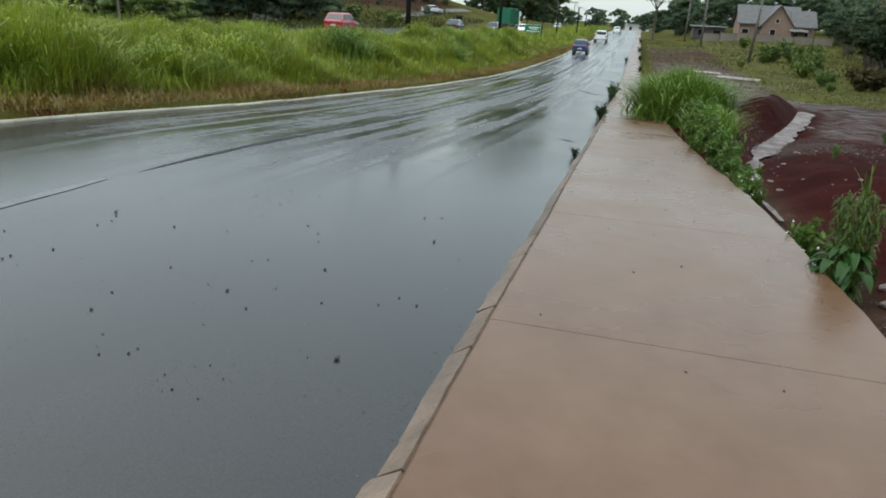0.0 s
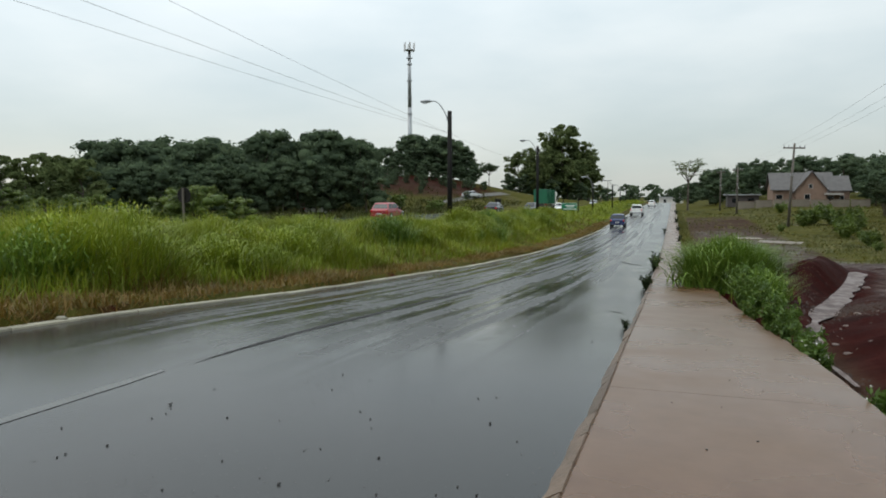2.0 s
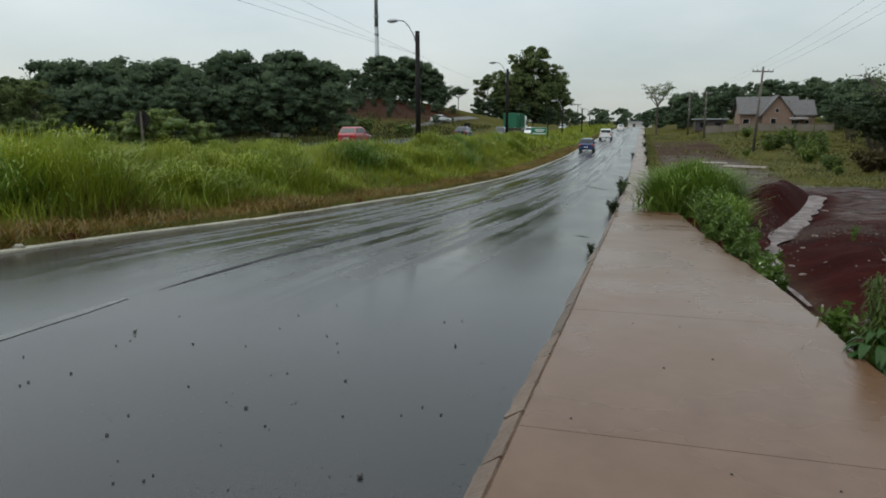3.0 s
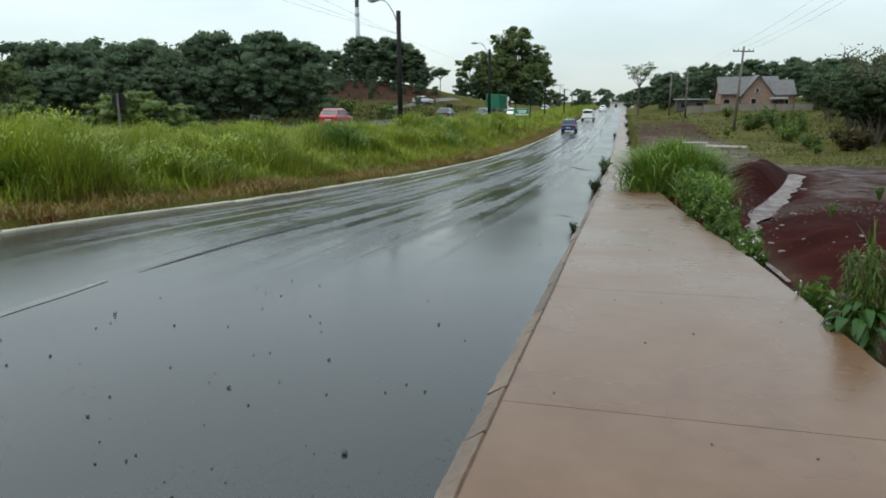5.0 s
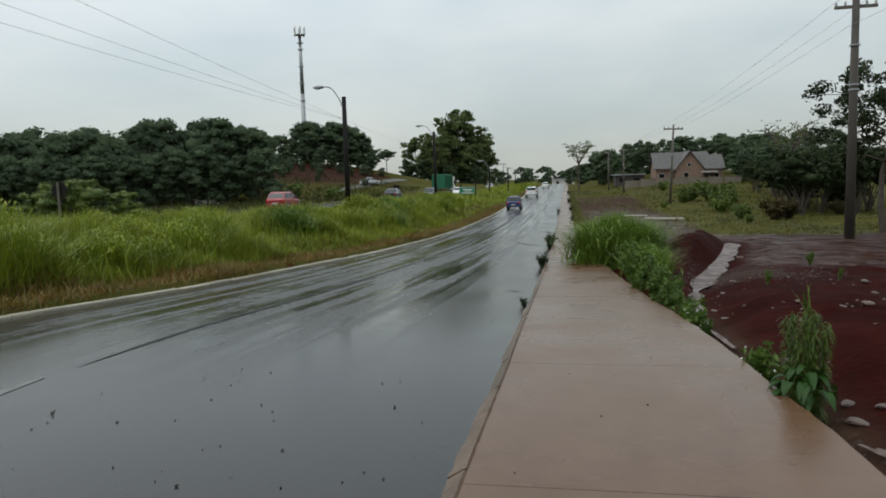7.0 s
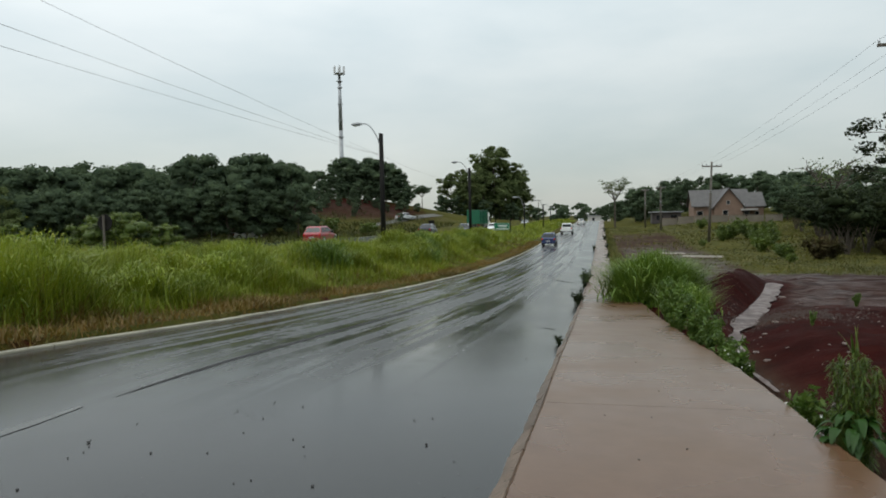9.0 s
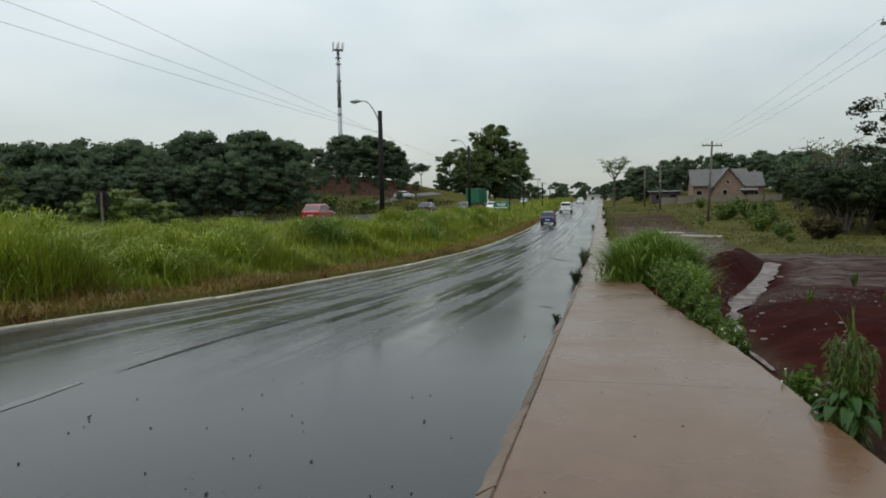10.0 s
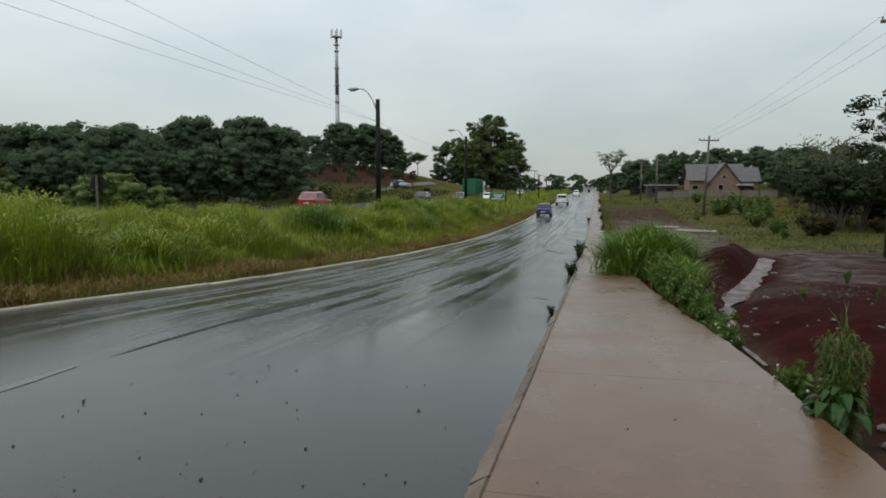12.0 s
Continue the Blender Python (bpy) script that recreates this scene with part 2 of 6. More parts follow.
M_STONE = paint("pebble_stone", (0.022, 0.020, 0.019), 0.6, vary=0.3, rnd=0.3)
M_ROCK = paint("pale_rock", (0.10, 0.066, 0.054), 0.5, vary=0.35, scale=6, grain=40, bumpy=0.4, rnd=0.35)
M_WIRE = paint("wire", (0.12, 0.12, 0.125), 0.6)

# ---------------- mesh helpers ----------------
def mesh_np(name, verts, faces):
    """A mesh from numpy arrays; faces all have the same number of corners."""
    me = bpy.data.meshes.new(name)
    n, k = len(faces), faces.shape[1]
    me.vertices.add(len(verts))
    me.vertices.foreach_set("co", np.asarray(verts, np.float32).ravel())
    me.loops.add(n * k)
    me.loops.foreach_set("vertex_index", np.asarray(faces, np.int32).ravel())
    me.polygons.add(n)
    me.polygons.foreach_set("loop_start", np.arange(0, n * k, k, dtype=np.int32))
    me.update(calc_edges=True)
    return me


def thing(name, label, category, m=None, group="", kind=""):
    ob = tagged(new(name), label, category, group, kind)
    ob.empty_display_size = 0.2
    if m is not None:
        ob.matrix_basis = m
    return ob


def part(name, data, material, parent=None, label="", smooth=False, m=None):
    """Links a bmesh or a mesh as one object, under a thing or a part."""
    if isinstance(data, bmesh.types.BMesh):
        me = bpy.data.meshes.new(name)
        data.normal_update()
        data.to_mesh(me)
        data.free()
    else:
        me = data
    if material is not None and not me.materials:
        me.materials.append(material)
    if smooth:
        me.polygons.foreach_set("use_smooth", [True] * len(me.polygons))
    ob = new(name, me)
    if parent is not None:
        ob.parent = parent
    if m is not None:
        ob.matrix_basis = m
    if label:
        ob["label"] = label
    return ob


def box(bm, x0, x1, y0, y1, z0, z1, bevel=0.0):
    r = bmesh.ops.create_cube(bm, size=1, matrix=Matrix.Translation(((x0 + x1) / 2, (y0 + y1) / 2, (z0 + z1) / 2)) @ Matrix.Diagonal((x1 - x0, y1 - y0, z1 - z0, 1)))
    if bevel:
        es = list({e for v in r["verts"] for e in v.link_edges})
        bmesh.ops.bevel(bm, geom=es, offset=bevel, segments=2, affect="EDGES", profile=0.5)
    return bm


def rod(bm, a, b, ra, rb=None, seg=8):
    a, b = Vector(a), Vector(b)
    d = b - a
    m = Matrix.Translation((a + b) / 2) @ d.to_track_quat("Z", "Y").to_matrix().to_4x4()
    bmesh.ops.create_cone(bm, cap_ends=True, segments=seg, radius1=ra, radius2=ra if rb is None else rb, depth=d.length, matrix=m)
    return bm


def tube(name, pts, r, material, parent=None, res=2):
    cu = bpy.data.curves.new(name, "CURVE")
    cu.dimensions, cu.bevel_depth, cu.bevel_resolution = "3D", r, res
    sp = cu.splines.new("POLY")
    sp.points.add(len(pts) - 1)
    for p, q in zip(sp.points, pts):
        p.co = (*q, 1)
    me = bpy.data.meshes.new_from_object(bpy.data.objects.new("tmp", cu))
    return part(name, me, material, parent, smooth=True)


# ---------------- the lie of the land ----------------
LAND_Y = [-60, 0, 3, 5, 7, 9, 12.5, 15, 19, 24.6, 35, 44, 58, 86, 112, 160, 205, 260, 400, 900]
LAND_Z = [0.6, 0.14, 0.12, 0.08, 0.01, -0.13, -0.36, -0.50, -0.71, -0.97, -1.32, -1.47, -1.53, -1.28, -1.10, -0.62, -0.35, -1.2, -3.5, -6.0]
_fy = np.linspace(-60, 900, 3841)
_fz = np.interp(_fy, LAND_Y, LAND_Z)
_fz = np.convolve(np.pad(_fz, 12, mode="edge"), np.hanning(27)[1:-1] / np.hanning(27).sum(), mode="valid")


def road_z(y):
    return np.interp(y, _fy, _fz)


def bank_h(y):
    """Height of the highway over the side road."""
    return np.interp(y, [-20, 13, 30, 49, 75, 118, 300], [0.95, 0.95, 1.2, 1.38, 1.0, 0.2, 0.1])


def kerb_right(y):
    """The line between pavement and kerb."""
    return np.interp(y, [-20, 0, 2.5, 5.5, 9, 13, 19, 31, 60, 100, 220], [-0.56, -0.555, -0.537, -0.49, -0.495, -0.50, -0.52, -0.54, -0.53, -0.50, -0.50])


def kerb_left(y):
    """The face of the kerb below the bank."""
    return np.interp(y, [-20, 0, 7, 12, 18, 24, 38, 50, 64, 104, 220], [-7.7, -7.65, -7.55, -7.42, -7.33, -7.05, -6.68, -6.48, -6.3, -6.4, -6.6])


def walk_edge(y):
    """The pavement's outer edge, which earth and grass have overgrown further on."""
    return np.interp(y, [-20, 0, 3.5, 5.5, 7.5, 10, 13, 18, 25, 40, 220], [1.62, 1.60, 1.55, 1.46, 1.39, 1.25, 1.13, 0.95, 0.7, 0.48, 0.45])


def ditch_x(y):
    """The line along which the rain water runs off."""
    return np.interp(y, [2, 3.5, 4.5, 6.5, 8.5, 11, 13, 15, 17.5, 20.5, 27], [1.95, 1.86, 1.76, 1.68, 1.70, 1.98, 2.37, 2.9, 3.57, 4.37, 6.1])


def sm(a, b, x):
    t = np.clip((x - a) / (b - a), 0, 1)
    return t * t * (3 - 2 * t)


def land(x, y):
    """Height of the bare ground."""
    x, y = np.asarray(x, float), np.asarray(y, float)
    z = road_z(y)
    h = bank_h(y)
    kl = kerb_left(y)
    left = -0.22 + 0.30 * sm(-0.1, -0.25, x - kl) + (h - 0.08) * sm(-0.9, -5.7, x - kl)
    left = left - 0.25 * sm(-25.5, -29, x) - 0.5 * sm(-34, -60, x)
    we = walk_edge(y)
    right = -0.22 + 0.14 * sm(0.02, 0.35, x - we) + 0.9 * sm(60, 125, y) * sm(3, 16, x) + 1.1 * sm(95, 150, y) * sm(6, 20, x)
    right = right + 0.03 * np.clip(x - 20, 0, 60) * sm(60, 110, y)
    # red heap and the ditch that the water has cut beside it
    dc = ditch_x(y)
    right = right + 0.66 * np.exp(-((x - dc + 0.95) / 0.60) ** 2 - ((y - 22.6) / 6.0) ** 4)
    right = right - 0.15 * np.exp(-((x - dc) / 0.36) ** 2) * sm(3, 5, y) * sm(27, 22, y)
    right = right + 0.16 * sm(0.35, 1.1, x - dc) * sm(20, 12, y) * sm(8, 6, x)
    zz = z + np.where(x < -4, left, right)
    zz = zz + 8.0 * np.exp(-((x + 60) / 27) ** 2 - ((y - 150) / 42) ** 2)
    far = np.hypot(x, y - 60)
    return zz + 5.0 * sm(330, 800, far) * sm(-1, 1, y / 400)


def bare(x, y):
    """Where the earth lies bare: 1 is mud, 0 grass."""
    x, y = np.asarray(x, float), np.asarray(y, float)
    near = sm(0.95, 1.25, x) * sm(37, 31, y) * sm(11 + 0.45 * y, 8 + 0.35 * y, x)
    strip = 0.74 * sm(0.9, 1.6, x) * sm(8.5 + 0.02 * y, 5.5 + 0.02 * y, x) * sm(108, 88, y) * sm(26, 30, y)
    cut = 1.0 * np.exp(-((x + 49) / 19) ** 2 - ((y - 132) / 20) ** 2)
    edge = 0.40 * sm(-1.8, -0.8, x - kerb_left(y)) * sm(-4, -5, x)
    return np.clip(np.maximum.reduce([near, strip, 0.9 * cut, edge]), 0, 1)


def grid(xs, ys, zf):
    X, Y = np.meshgrid(xs, ys)
    V = np.stack([X, Y, zf(X, Y)], -1).reshape(-1, 3)
    nx, ny = len(xs), len(ys)
    i = (np.arange(ny - 1)[:, None] * nx + np.arange(nx - 1)[None]).ravel()
    return V, np.stack([i, i + 1, i + nx + 1, i + nx], -1)


gx = np.unique(np.concatenate([np.linspace(-1800, -200, 12), np.linspace(-200, -30, 40), np.linspace(-30, -9, 36), np.linspace(-8.8, -5.9, 22), [-4.0], np.linspace(-0.9, 8, 60), np.linspace(8, 40, 50), np.linspace(40, 200, 40), np.linspace(200, 1800, 12)]))
gy = np.unique(np.concatenate([np.linspace(-900, -60, 8), np.linspace(-60, 0, 20), np.linspace(0, 30, 100), np.linspace(30, 230, 130), np.linspace(230, 900, 40), np.linspace(900, 3000, 12)]))


def rough_land(X, Y):
    z = land(X, Y)
    wob = np.zeros_like(z)
    off = (X > 1.8) | (X < -9)
    for i, j in zip(*np.nonzero(off & (np.abs(X) < 80) & (Y > -10) & (Y < 240))):
        p = Vector((X[i, j], Y[i, j], 0))
        b = float(bare(X[i, j], Y[i, j]))
        wob[i, j] = 0.10 * noise.noise(p * 0.35) + (0.05 + 0.06 * b) * noise.noise(p * 1.7) + 0.04 * b * noise.noise(p * 4.3)
    wob = wob * (1 - 0.95 * np.exp(-((X - ditch_x(Y)) / 0.55) ** 2) * (X > 0) * (Y < 27))
    return z + wob * np.where(X > 0, sm(1.8, 3.0, X), sm(-9, -11, X) * (1 - sm(-14.5, -15, X) * sm(-28, -27, X)))


V, F = grid(gx, gy, rough_land)
me = mesh_np("ground", V, F)
at = me.attributes.new("bare", "FLOAT", "POINT")
at.data.foreach_set("value", bare(V[:, 0], V[:, 1]).astype(np.float32))
at = me.attributes.new("dun", "FLOAT", "POINT")
at.data.foreach_set("value", np.clip((np.maximum(sm(28, 37, V[:, 1]), 0.36 * sm(15.2, 17.5, V[:, 1] - 0.25 * V[:, 0] + 1.0) * sm(0.35, 0.9, V[:, 0] - ditch_x(V[:, 1]))) * sm(-2, 0, V[:, 0]) + 0.85 * np.exp(-((V[:, 0] - ditch_x(V[:, 1])) / 0.22) ** 2) * sm(12, 9, V[:, 1]) + 0.6 * sm(-30, -34, V[:, 0]) * sm(143, 128, V[:, 1]) + 0.6 * np.exp(-((V[:, 0] - 3.3) / 0.7) ** 2 - ((V[:, 1] - 14.5) / 1.1) ** 2)), 0, 1).astype(np.float32))
at = me.attributes.new("wet", "FLOAT", "POINT")
soaked = sm(0.5, 1.1, V[:, 0] - ditch_x(V[:, 1])) * sm(15, 17.5, V[:, 1]) * sm(37, 32, V[:, 1]) + sm(1.3, 2.2, V[:, 0]) * sm(9, 6, V[:, 0]) * sm(27, 31, V[:, 1]) * sm(75, 55, V[:, 1])
at.data.foreach_set("value", np.clip(soaked, 0, 1).astype(np.float32))
tagged(part("ground", me, M_SOIL, smooth=True), "uneven red earth and rough grass beside the road", "ground", kind="structure")

# the side road
rx = np.linspace(0, 1, 15)
ry = np.concatenate([np.linspace(-40, 0, 20), np.linspace(0.5, 60, 160), np.linspace(61, 330, 140)])


def road_surface(X, Y):
    k = np.where(X < -4.0, 0.045, 0.10)
    return road_z(Y) + 0.02 - k * ((X + 4.0) / 3.5) ** 2


V, F = grid(rx, ry, lambda X, Y: 0 * X)
V[:, 0] = (kerb_left(V[:, 1]) - 0.02) * (1 - V[:, 0]) + (kerb_right(V[:, 1]) - 0.02) * V[:, 0]
V[:, 2] = road_surface(V[:, 0], V[:, 1])
tagged(part("road", mesh_np("road", V, F), M_ROAD, smooth=True), "rain-soaked dark asphalt side road with mirror-like film", "road", kind="structure")
# the highway on the bank
hx = np.linspace(-25.2, -15.0, 6)
V, F = grid(hx, ry, lambda X, Y: road_z(Y) + bank_h(Y) + 0.05)
tagged(part("highway", mesh_np("highway", V, F), M_ROAD, smooth=True), "wet asphalt highway on the raised bank", "road", kind="structure")

# ---------------- plants ----------------
rng = np.random.default_rng(7)


def blades(base, h, w, lean=0.35, segs=3, droop=0.5, cap=1.2):
    """Tapered, bent blades of grass at the points base (n x 3), of heights h and widths w: a mesh of quads."""
    n = len(base)
    az = rng.uniform(0, 2 * np.pi, n)
    out = np.stack([np.cos(az), np.sin(az), np.zeros(n)], -1)
    side = np.stack([-np.sin(az), np.cos(az), np.zeros(n)], -1)
    ln = np.clip(np.abs(rng.normal(0, lean, n)), 0, cap)[:, None]
    rows = []
    for k in range(segs + 1):
        s = k / segs
        c = base + out * (h[:, None] * (ln * s + droop * ln * s * s)) + np.array([0, 0, 1]) * (h * (s - 0.35 * droop * s * s * ln[:, 0]))[:, None]
        wd = (w * (1 - 0.85 * s ** 1.5))[:, None] * 0.5
        rows += [c - side * wd, c + side * wd]
    Vv = np.stack(rows, 1).reshape(-1, 3)
    k = 2 * (segs + 1)
    q = np.array([[2 * j, 2 * j + 1, 2 * j + 3, 2 * j + 2] for j in range(segs)])
    return Vv, (np.arange(n)[:, None, None] * k + q[None]).reshape(-1, 4)


def fronds(base, length, w, droop=1.0, segs=3):
    """Narrow leaves that arch out of the points base and hang."""
    n = len(base)
    az = rng.uniform(0, 2 * np.pi, n)
    out = np.stack([np.cos(az), np.sin(az), np.zeros(n)], -1)
    side = np.stack([-np.sin(az), np.cos(az), np.zeros(n)], -1)
    up = rng.uniform(0.35, 1.0, n)[:, None] * np.array([0, 0, 1])
    rows = []
    for k in range(segs + 1):
        t = k / segs
        c = base + length[:, None] * (out * (0.62 * t) + up * t - np.array([0, 0, 1]) * droop * t * t)
        wd = (w * (0.25 + 1.0 * math.sin(math.pi * min(0.97, 0.12 + 0.85 * t))))[:, None] * 0.5
        rows += [c - side * wd, c + side * wd]
    k = 2 * (segs + 1)
    q = np.array([[2 * j, 2 * j + 1, 2 * j + 3, 2 * j + 2] for j in range(segs)])
    return np.stack(rows, 1).reshape(-1, 3), (np.arange(n)[:, None, None] * k + q[None]).reshape(-1, 4)


def leaves(pts, size, flat=0.0, long=1.6, facing=None, jitter=0.45):
    """A diamond leaf at every point, turned at random or lying across the way it faces."""
    n = len(pts)
    a = rng.normal(size=(n, 3))
    a[:, 2] *= 1 - flat
    if facing is not None:
        f = facing + jitter * rng.normal(size=(n, 3))
        f /= np.linalg.norm(f, axis=1)[:, None]
        a -= f * (a * f).sum(1)[:, None]
    a /= np.linalg.norm(a, axis=1)[:, None]
    b = rng.normal(size=(n, 3))
    b -= a * (a * b).sum(1)[:, None]
    if facing is not None:
        b = np.cross(f, a)
    b /= np.linalg.norm(b, axis=1)[:, None]
    s = (size * rng.uniform(0.6, 1.4, n))[:, None]
    Vv = np.stack([pts - a * s * long / 2, pts - b * s / 2, pts + a * s * long / 2, pts + b * s / 2], 1).reshape(-1, 3)
    return Vv, (np.arange(n)[:, None] * 4 + np.arange(4)[None])


def join(parts):
    vs, fs, o = [], [], 0
    for v, f in parts:
        vs.append(v)
        fs.append(f + o)
        o += len(v)
    return np.concatenate(vs), np.concatenate(fs)


def in_ball(n, c, r, hollow=0.55):
    d = rng.normal(size=(n, 3))
    d /= np.linalg.norm(d, axis=1)[:, None]
    return np.asarray(c) + d * np.asarray(r) * (rng.uniform(hollow ** 3, 1, n) ** (1 / 3))[:, None]


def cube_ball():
    """A ball of 24 quads, added inside a leaf clump to block light through it."""
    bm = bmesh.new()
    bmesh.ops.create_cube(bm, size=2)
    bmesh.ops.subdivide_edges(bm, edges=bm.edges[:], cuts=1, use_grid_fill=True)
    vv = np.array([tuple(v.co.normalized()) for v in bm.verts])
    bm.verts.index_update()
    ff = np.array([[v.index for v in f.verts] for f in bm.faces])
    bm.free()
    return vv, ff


CORE_V, CORE_F = cube_ball()


def tree(name, label, height, spread, n_leaf=2600, leaf=0.34, mat=None, trunk_r=0.18, crown_from=0.3, limbs=9, seed=1, clump=0.26, group="", upright=1.0, extra=0, hollow=0.6, core=0.0):
    """A tapered trunk, limbs that fork from it, and a crown of leaf clumps round their ends with gaps between."""
    global rng
    rng = np.random.default_rng(seed)
    root = thing(name, label, "tree", group=group)
    bm = bmesh.new()
    top = Vector((rng.normal(0, 0.05) * height, rng.normal(0, 0.05) * height, height * 0.82))
    p0, last = Vector((0, 0, -0.3)), trunk_r
    for k in range(1, 6):
        p1 = top * (k / 5) + Vector((rng.normal(0, 0.02), rng.normal(0, 0.02), 0)) * height
        r1 = trunk_r * (1 - 0.17 * k)
        rod(bm, p0, p1, last, r1, 7)
        p0, last = p1, r1
    tips = [(p0, 0.8)]
    for i in range(limbs):
        s = crown_from + (0.95 - crown_from) * (i + rng.uniform(0, 0.8)) / limbs
        a = i * 2.4 + rng.uniform(-0.5, 0.5)
        wide = spread * (0.55 + 0.45 * math.sin(math.pi * min(1, max(0.12, (s - crown_from) / (1 - crown_from) * 0.85 + 0.1))))
        st = top * s
        en = st + Vector((math.cos(a) * wide * rng.uniform(0.6, 1), math.sin(a) * wide * rng.uniform(0.6, 1), height * rng.uniform(0.04, 0.16) * upright))
        mid = st.lerp(en, 0.5) + Vector((0, 0, height * 0.03))
        rod(bm, st, mid, trunk_r * 0.42 * (1.2 - s), trunk_r * 0.25 * (1.2 - s), 5)
        rod(bm, mid, en, trunk_r * 0.25 * (1.2 - s), 0.015, 5)
        tips += [(en, 1.0), (mid, 0.75)]
        for _ in range(2):
            e2 = mid + Vector((rng.normal(0, 0.35) * wide, rng.normal(0, 0.35) * wide, height * rng.uniform(0.02, 0.12)))
            rod(bm, mid, e2, trunk_r * 0.15, 0.012, 4)
            tips.append((e2, 0.7))
    part("trunk", bm, M_BARK, root)
    # leaf clumps: round the limb ends and over the outside of the crown
    base_z, top_z = height * crown_from * 0.9, height * 0.97
    mid_z, half = (base_z + top_z) / 2, (top_z - base_z) / 2
    for k in range(extra):
        d = rng.normal(size=3)
        d[2] = d[2] + 0.25
        d /= np.linalg.norm(d)
        rr = rng.uniform(0.55, 0.92)
        tips.append((Vector((d[0] * spread * rr, d[1] * spread * rr, mid_z + d[2] * half * rr)), rng.uniform(0.75, 1.15)))
    per = max(8, n_leaf // len(tips))
    P, out, cores = [], [], []
    for t, k in tips:
        rad = np.array([rng.uniform(0.9, 1.5), rng.uniform(0.9, 1.5), rng.uniform(0.6, 0.95)]) * spread * clump * k * rng.uniform(0.55, 1.35)
        q = in_ball(per, (0, 0, 0), (1, 1, 1), hollow)
        q[:, 2] = np.where((q[:, 2] < -0.35) & (rng.uniform(0, 1, per) < 0.6), -q[:, 2], q[:, 2])
        P.append(np.array(t) + q * rad)
        out.append(q / (np.linalg.norm(q, axis=1)[:, None] + 1e-6))
        # solid filler, no real part: it keeps sky light from showing through the clump
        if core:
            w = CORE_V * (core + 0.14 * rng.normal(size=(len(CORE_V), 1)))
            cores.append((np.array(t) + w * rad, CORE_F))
    LV, LF = leaves(np.concatenate(P), leaf, 0.3, 1.5, np.concatenate(out) + [0, 0, 0.3], 0.6)
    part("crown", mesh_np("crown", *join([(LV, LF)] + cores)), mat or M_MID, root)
    return root


def scatter_z(P):
    return np.stack([P[:, 0], P[:, 1], land(P[:, 0], P[:, 1])], -1)


# tall grass on the bank between the side road and the highway
def patchy(x, y, s, o=0.0):
    return np.array([noise.noise(Vector((a * s + o, b * s, o))) for a, b in zip(x, y)])


def bank_grass(name, y0, y1, n, h, w, label, x0=-15.2, x1=-8.8, mat=None, lean=0.42, skew=1.0, segs=3):
    u = rng.uniform(0, 1, n) ** skew
    P = np.stack([x1 + (x0 - x1) * u, rng.uniform(y0, y1, n)], -1)
    P[:, 0] += (kerb_left(P[:, 1]) + 7.5) * sm(-14, -9.5, P[:, 0])
    t = patchy(P[:, 0], P[:, 1], 0.45)
    t2 = patchy(P[:, 0], P[:, 1], 1.3, 5.0)
    keep = rng.uniform(-0.75, 0.5, n) < t + 0.5 * t2
    P, t, t2 = P[keep], t[keep], t2[keep]
    hh = h * (0.72 + 0.75 * t + 0.35 * t2) * rng.uniform(0.55, 1.15, len(P)) * (0.4 + 0.6 * sm(-8.0, -9.8, P[:, 0])) * (1 - 0.38 * sm(-11, -13.5, P[:, 0]))
    Vv, Ff = blades(scatter_z(P), np.clip(hh, 0.12, 2), np.full(len(P), w) * rng.uniform(0.6, 1.4, len(P)), lean, segs)
    tagged(part(name, mesh_np(name, Vv, Ff), mat or M_GRASS), label, "grass", kind="stuff")


bank_grass("bank_grass", -1, 20, 72000, 0.92, 0.021, "tall lush green grass on the bank", lean=0.5)
bank_grass("bank_grass", 20, 55, 46000, 0.86, 0.034, "tall green grass on the bank further along", lean=0.5, segs=2)
bank_grass("bank_grass", 55, 210, 30000, 0.85, 0.095, "green grass along the distant bank", lean=0.5, segs=2)
bank_grass("dry_grass", -1, 75, 50000, 0.55, 0.020, "low straw-brown grass along the kerb", x0=-10.3, x1=-7.62, mat=M_DRY, lean=0.7, skew=1.25, segs=2)


def herb(name, label, height, spread, n, leaf, mat, seed, stems=10, cat="plant"):
    """A leafy plant: stems that lean out from one root, with leaves along them."""
    global rng
    rng = np.random.default_rng(seed)
    root = thing(name, label, cat)
    bm = bmesh.new()
    P = []
    for i in range(stems):
        a = rng.uniform(0, 2 * math.pi)
        e = Vector((math.cos(a) * spread * rng.uniform(0.2, 1), math.sin(a) * spread * rng.uniform(0.2, 1), height * rng.uniform(0.55, 1)))
        mid = Vector((e.x * 0.35, e.y * 0.35, e.z * 0.55))
        rod(bm, (0, 0, -0.03), mid, 0.008 + 0.004 * height, 0.006, 5)
        rod(bm, mid, e, 0.006, 0.003, 4)
        s = rng.uniform(0.2, 1.05, n // stems)[:, None]
        q = np.where(s < 0.55, np.array(mid) * s / 0.55, np.array(mid) + (np.array(e) - np.array(mid)) * (s - 0.55) / 0.45)
        P.append(q + rng.normal(0, 0.06 * spread + 0.4 * leaf, (len(s), 3)))
    part("stem_frame", bm, mat, root)
    Vv, Ff = leaves(np.concatenate(P), leaf, 0.1, 3.0)
    part("foliage", mesh_np("foliage", Vv, Ff), mat, root)
    return root


def put(ob, x, y, dz=0.0, turn=0.0, size=1.0):
    ob.matrix_basis = pose(x, y, float(land(x, y)) + dz, 0, 0, turn) @ Matrix.Scale(size, 4)
    return ob


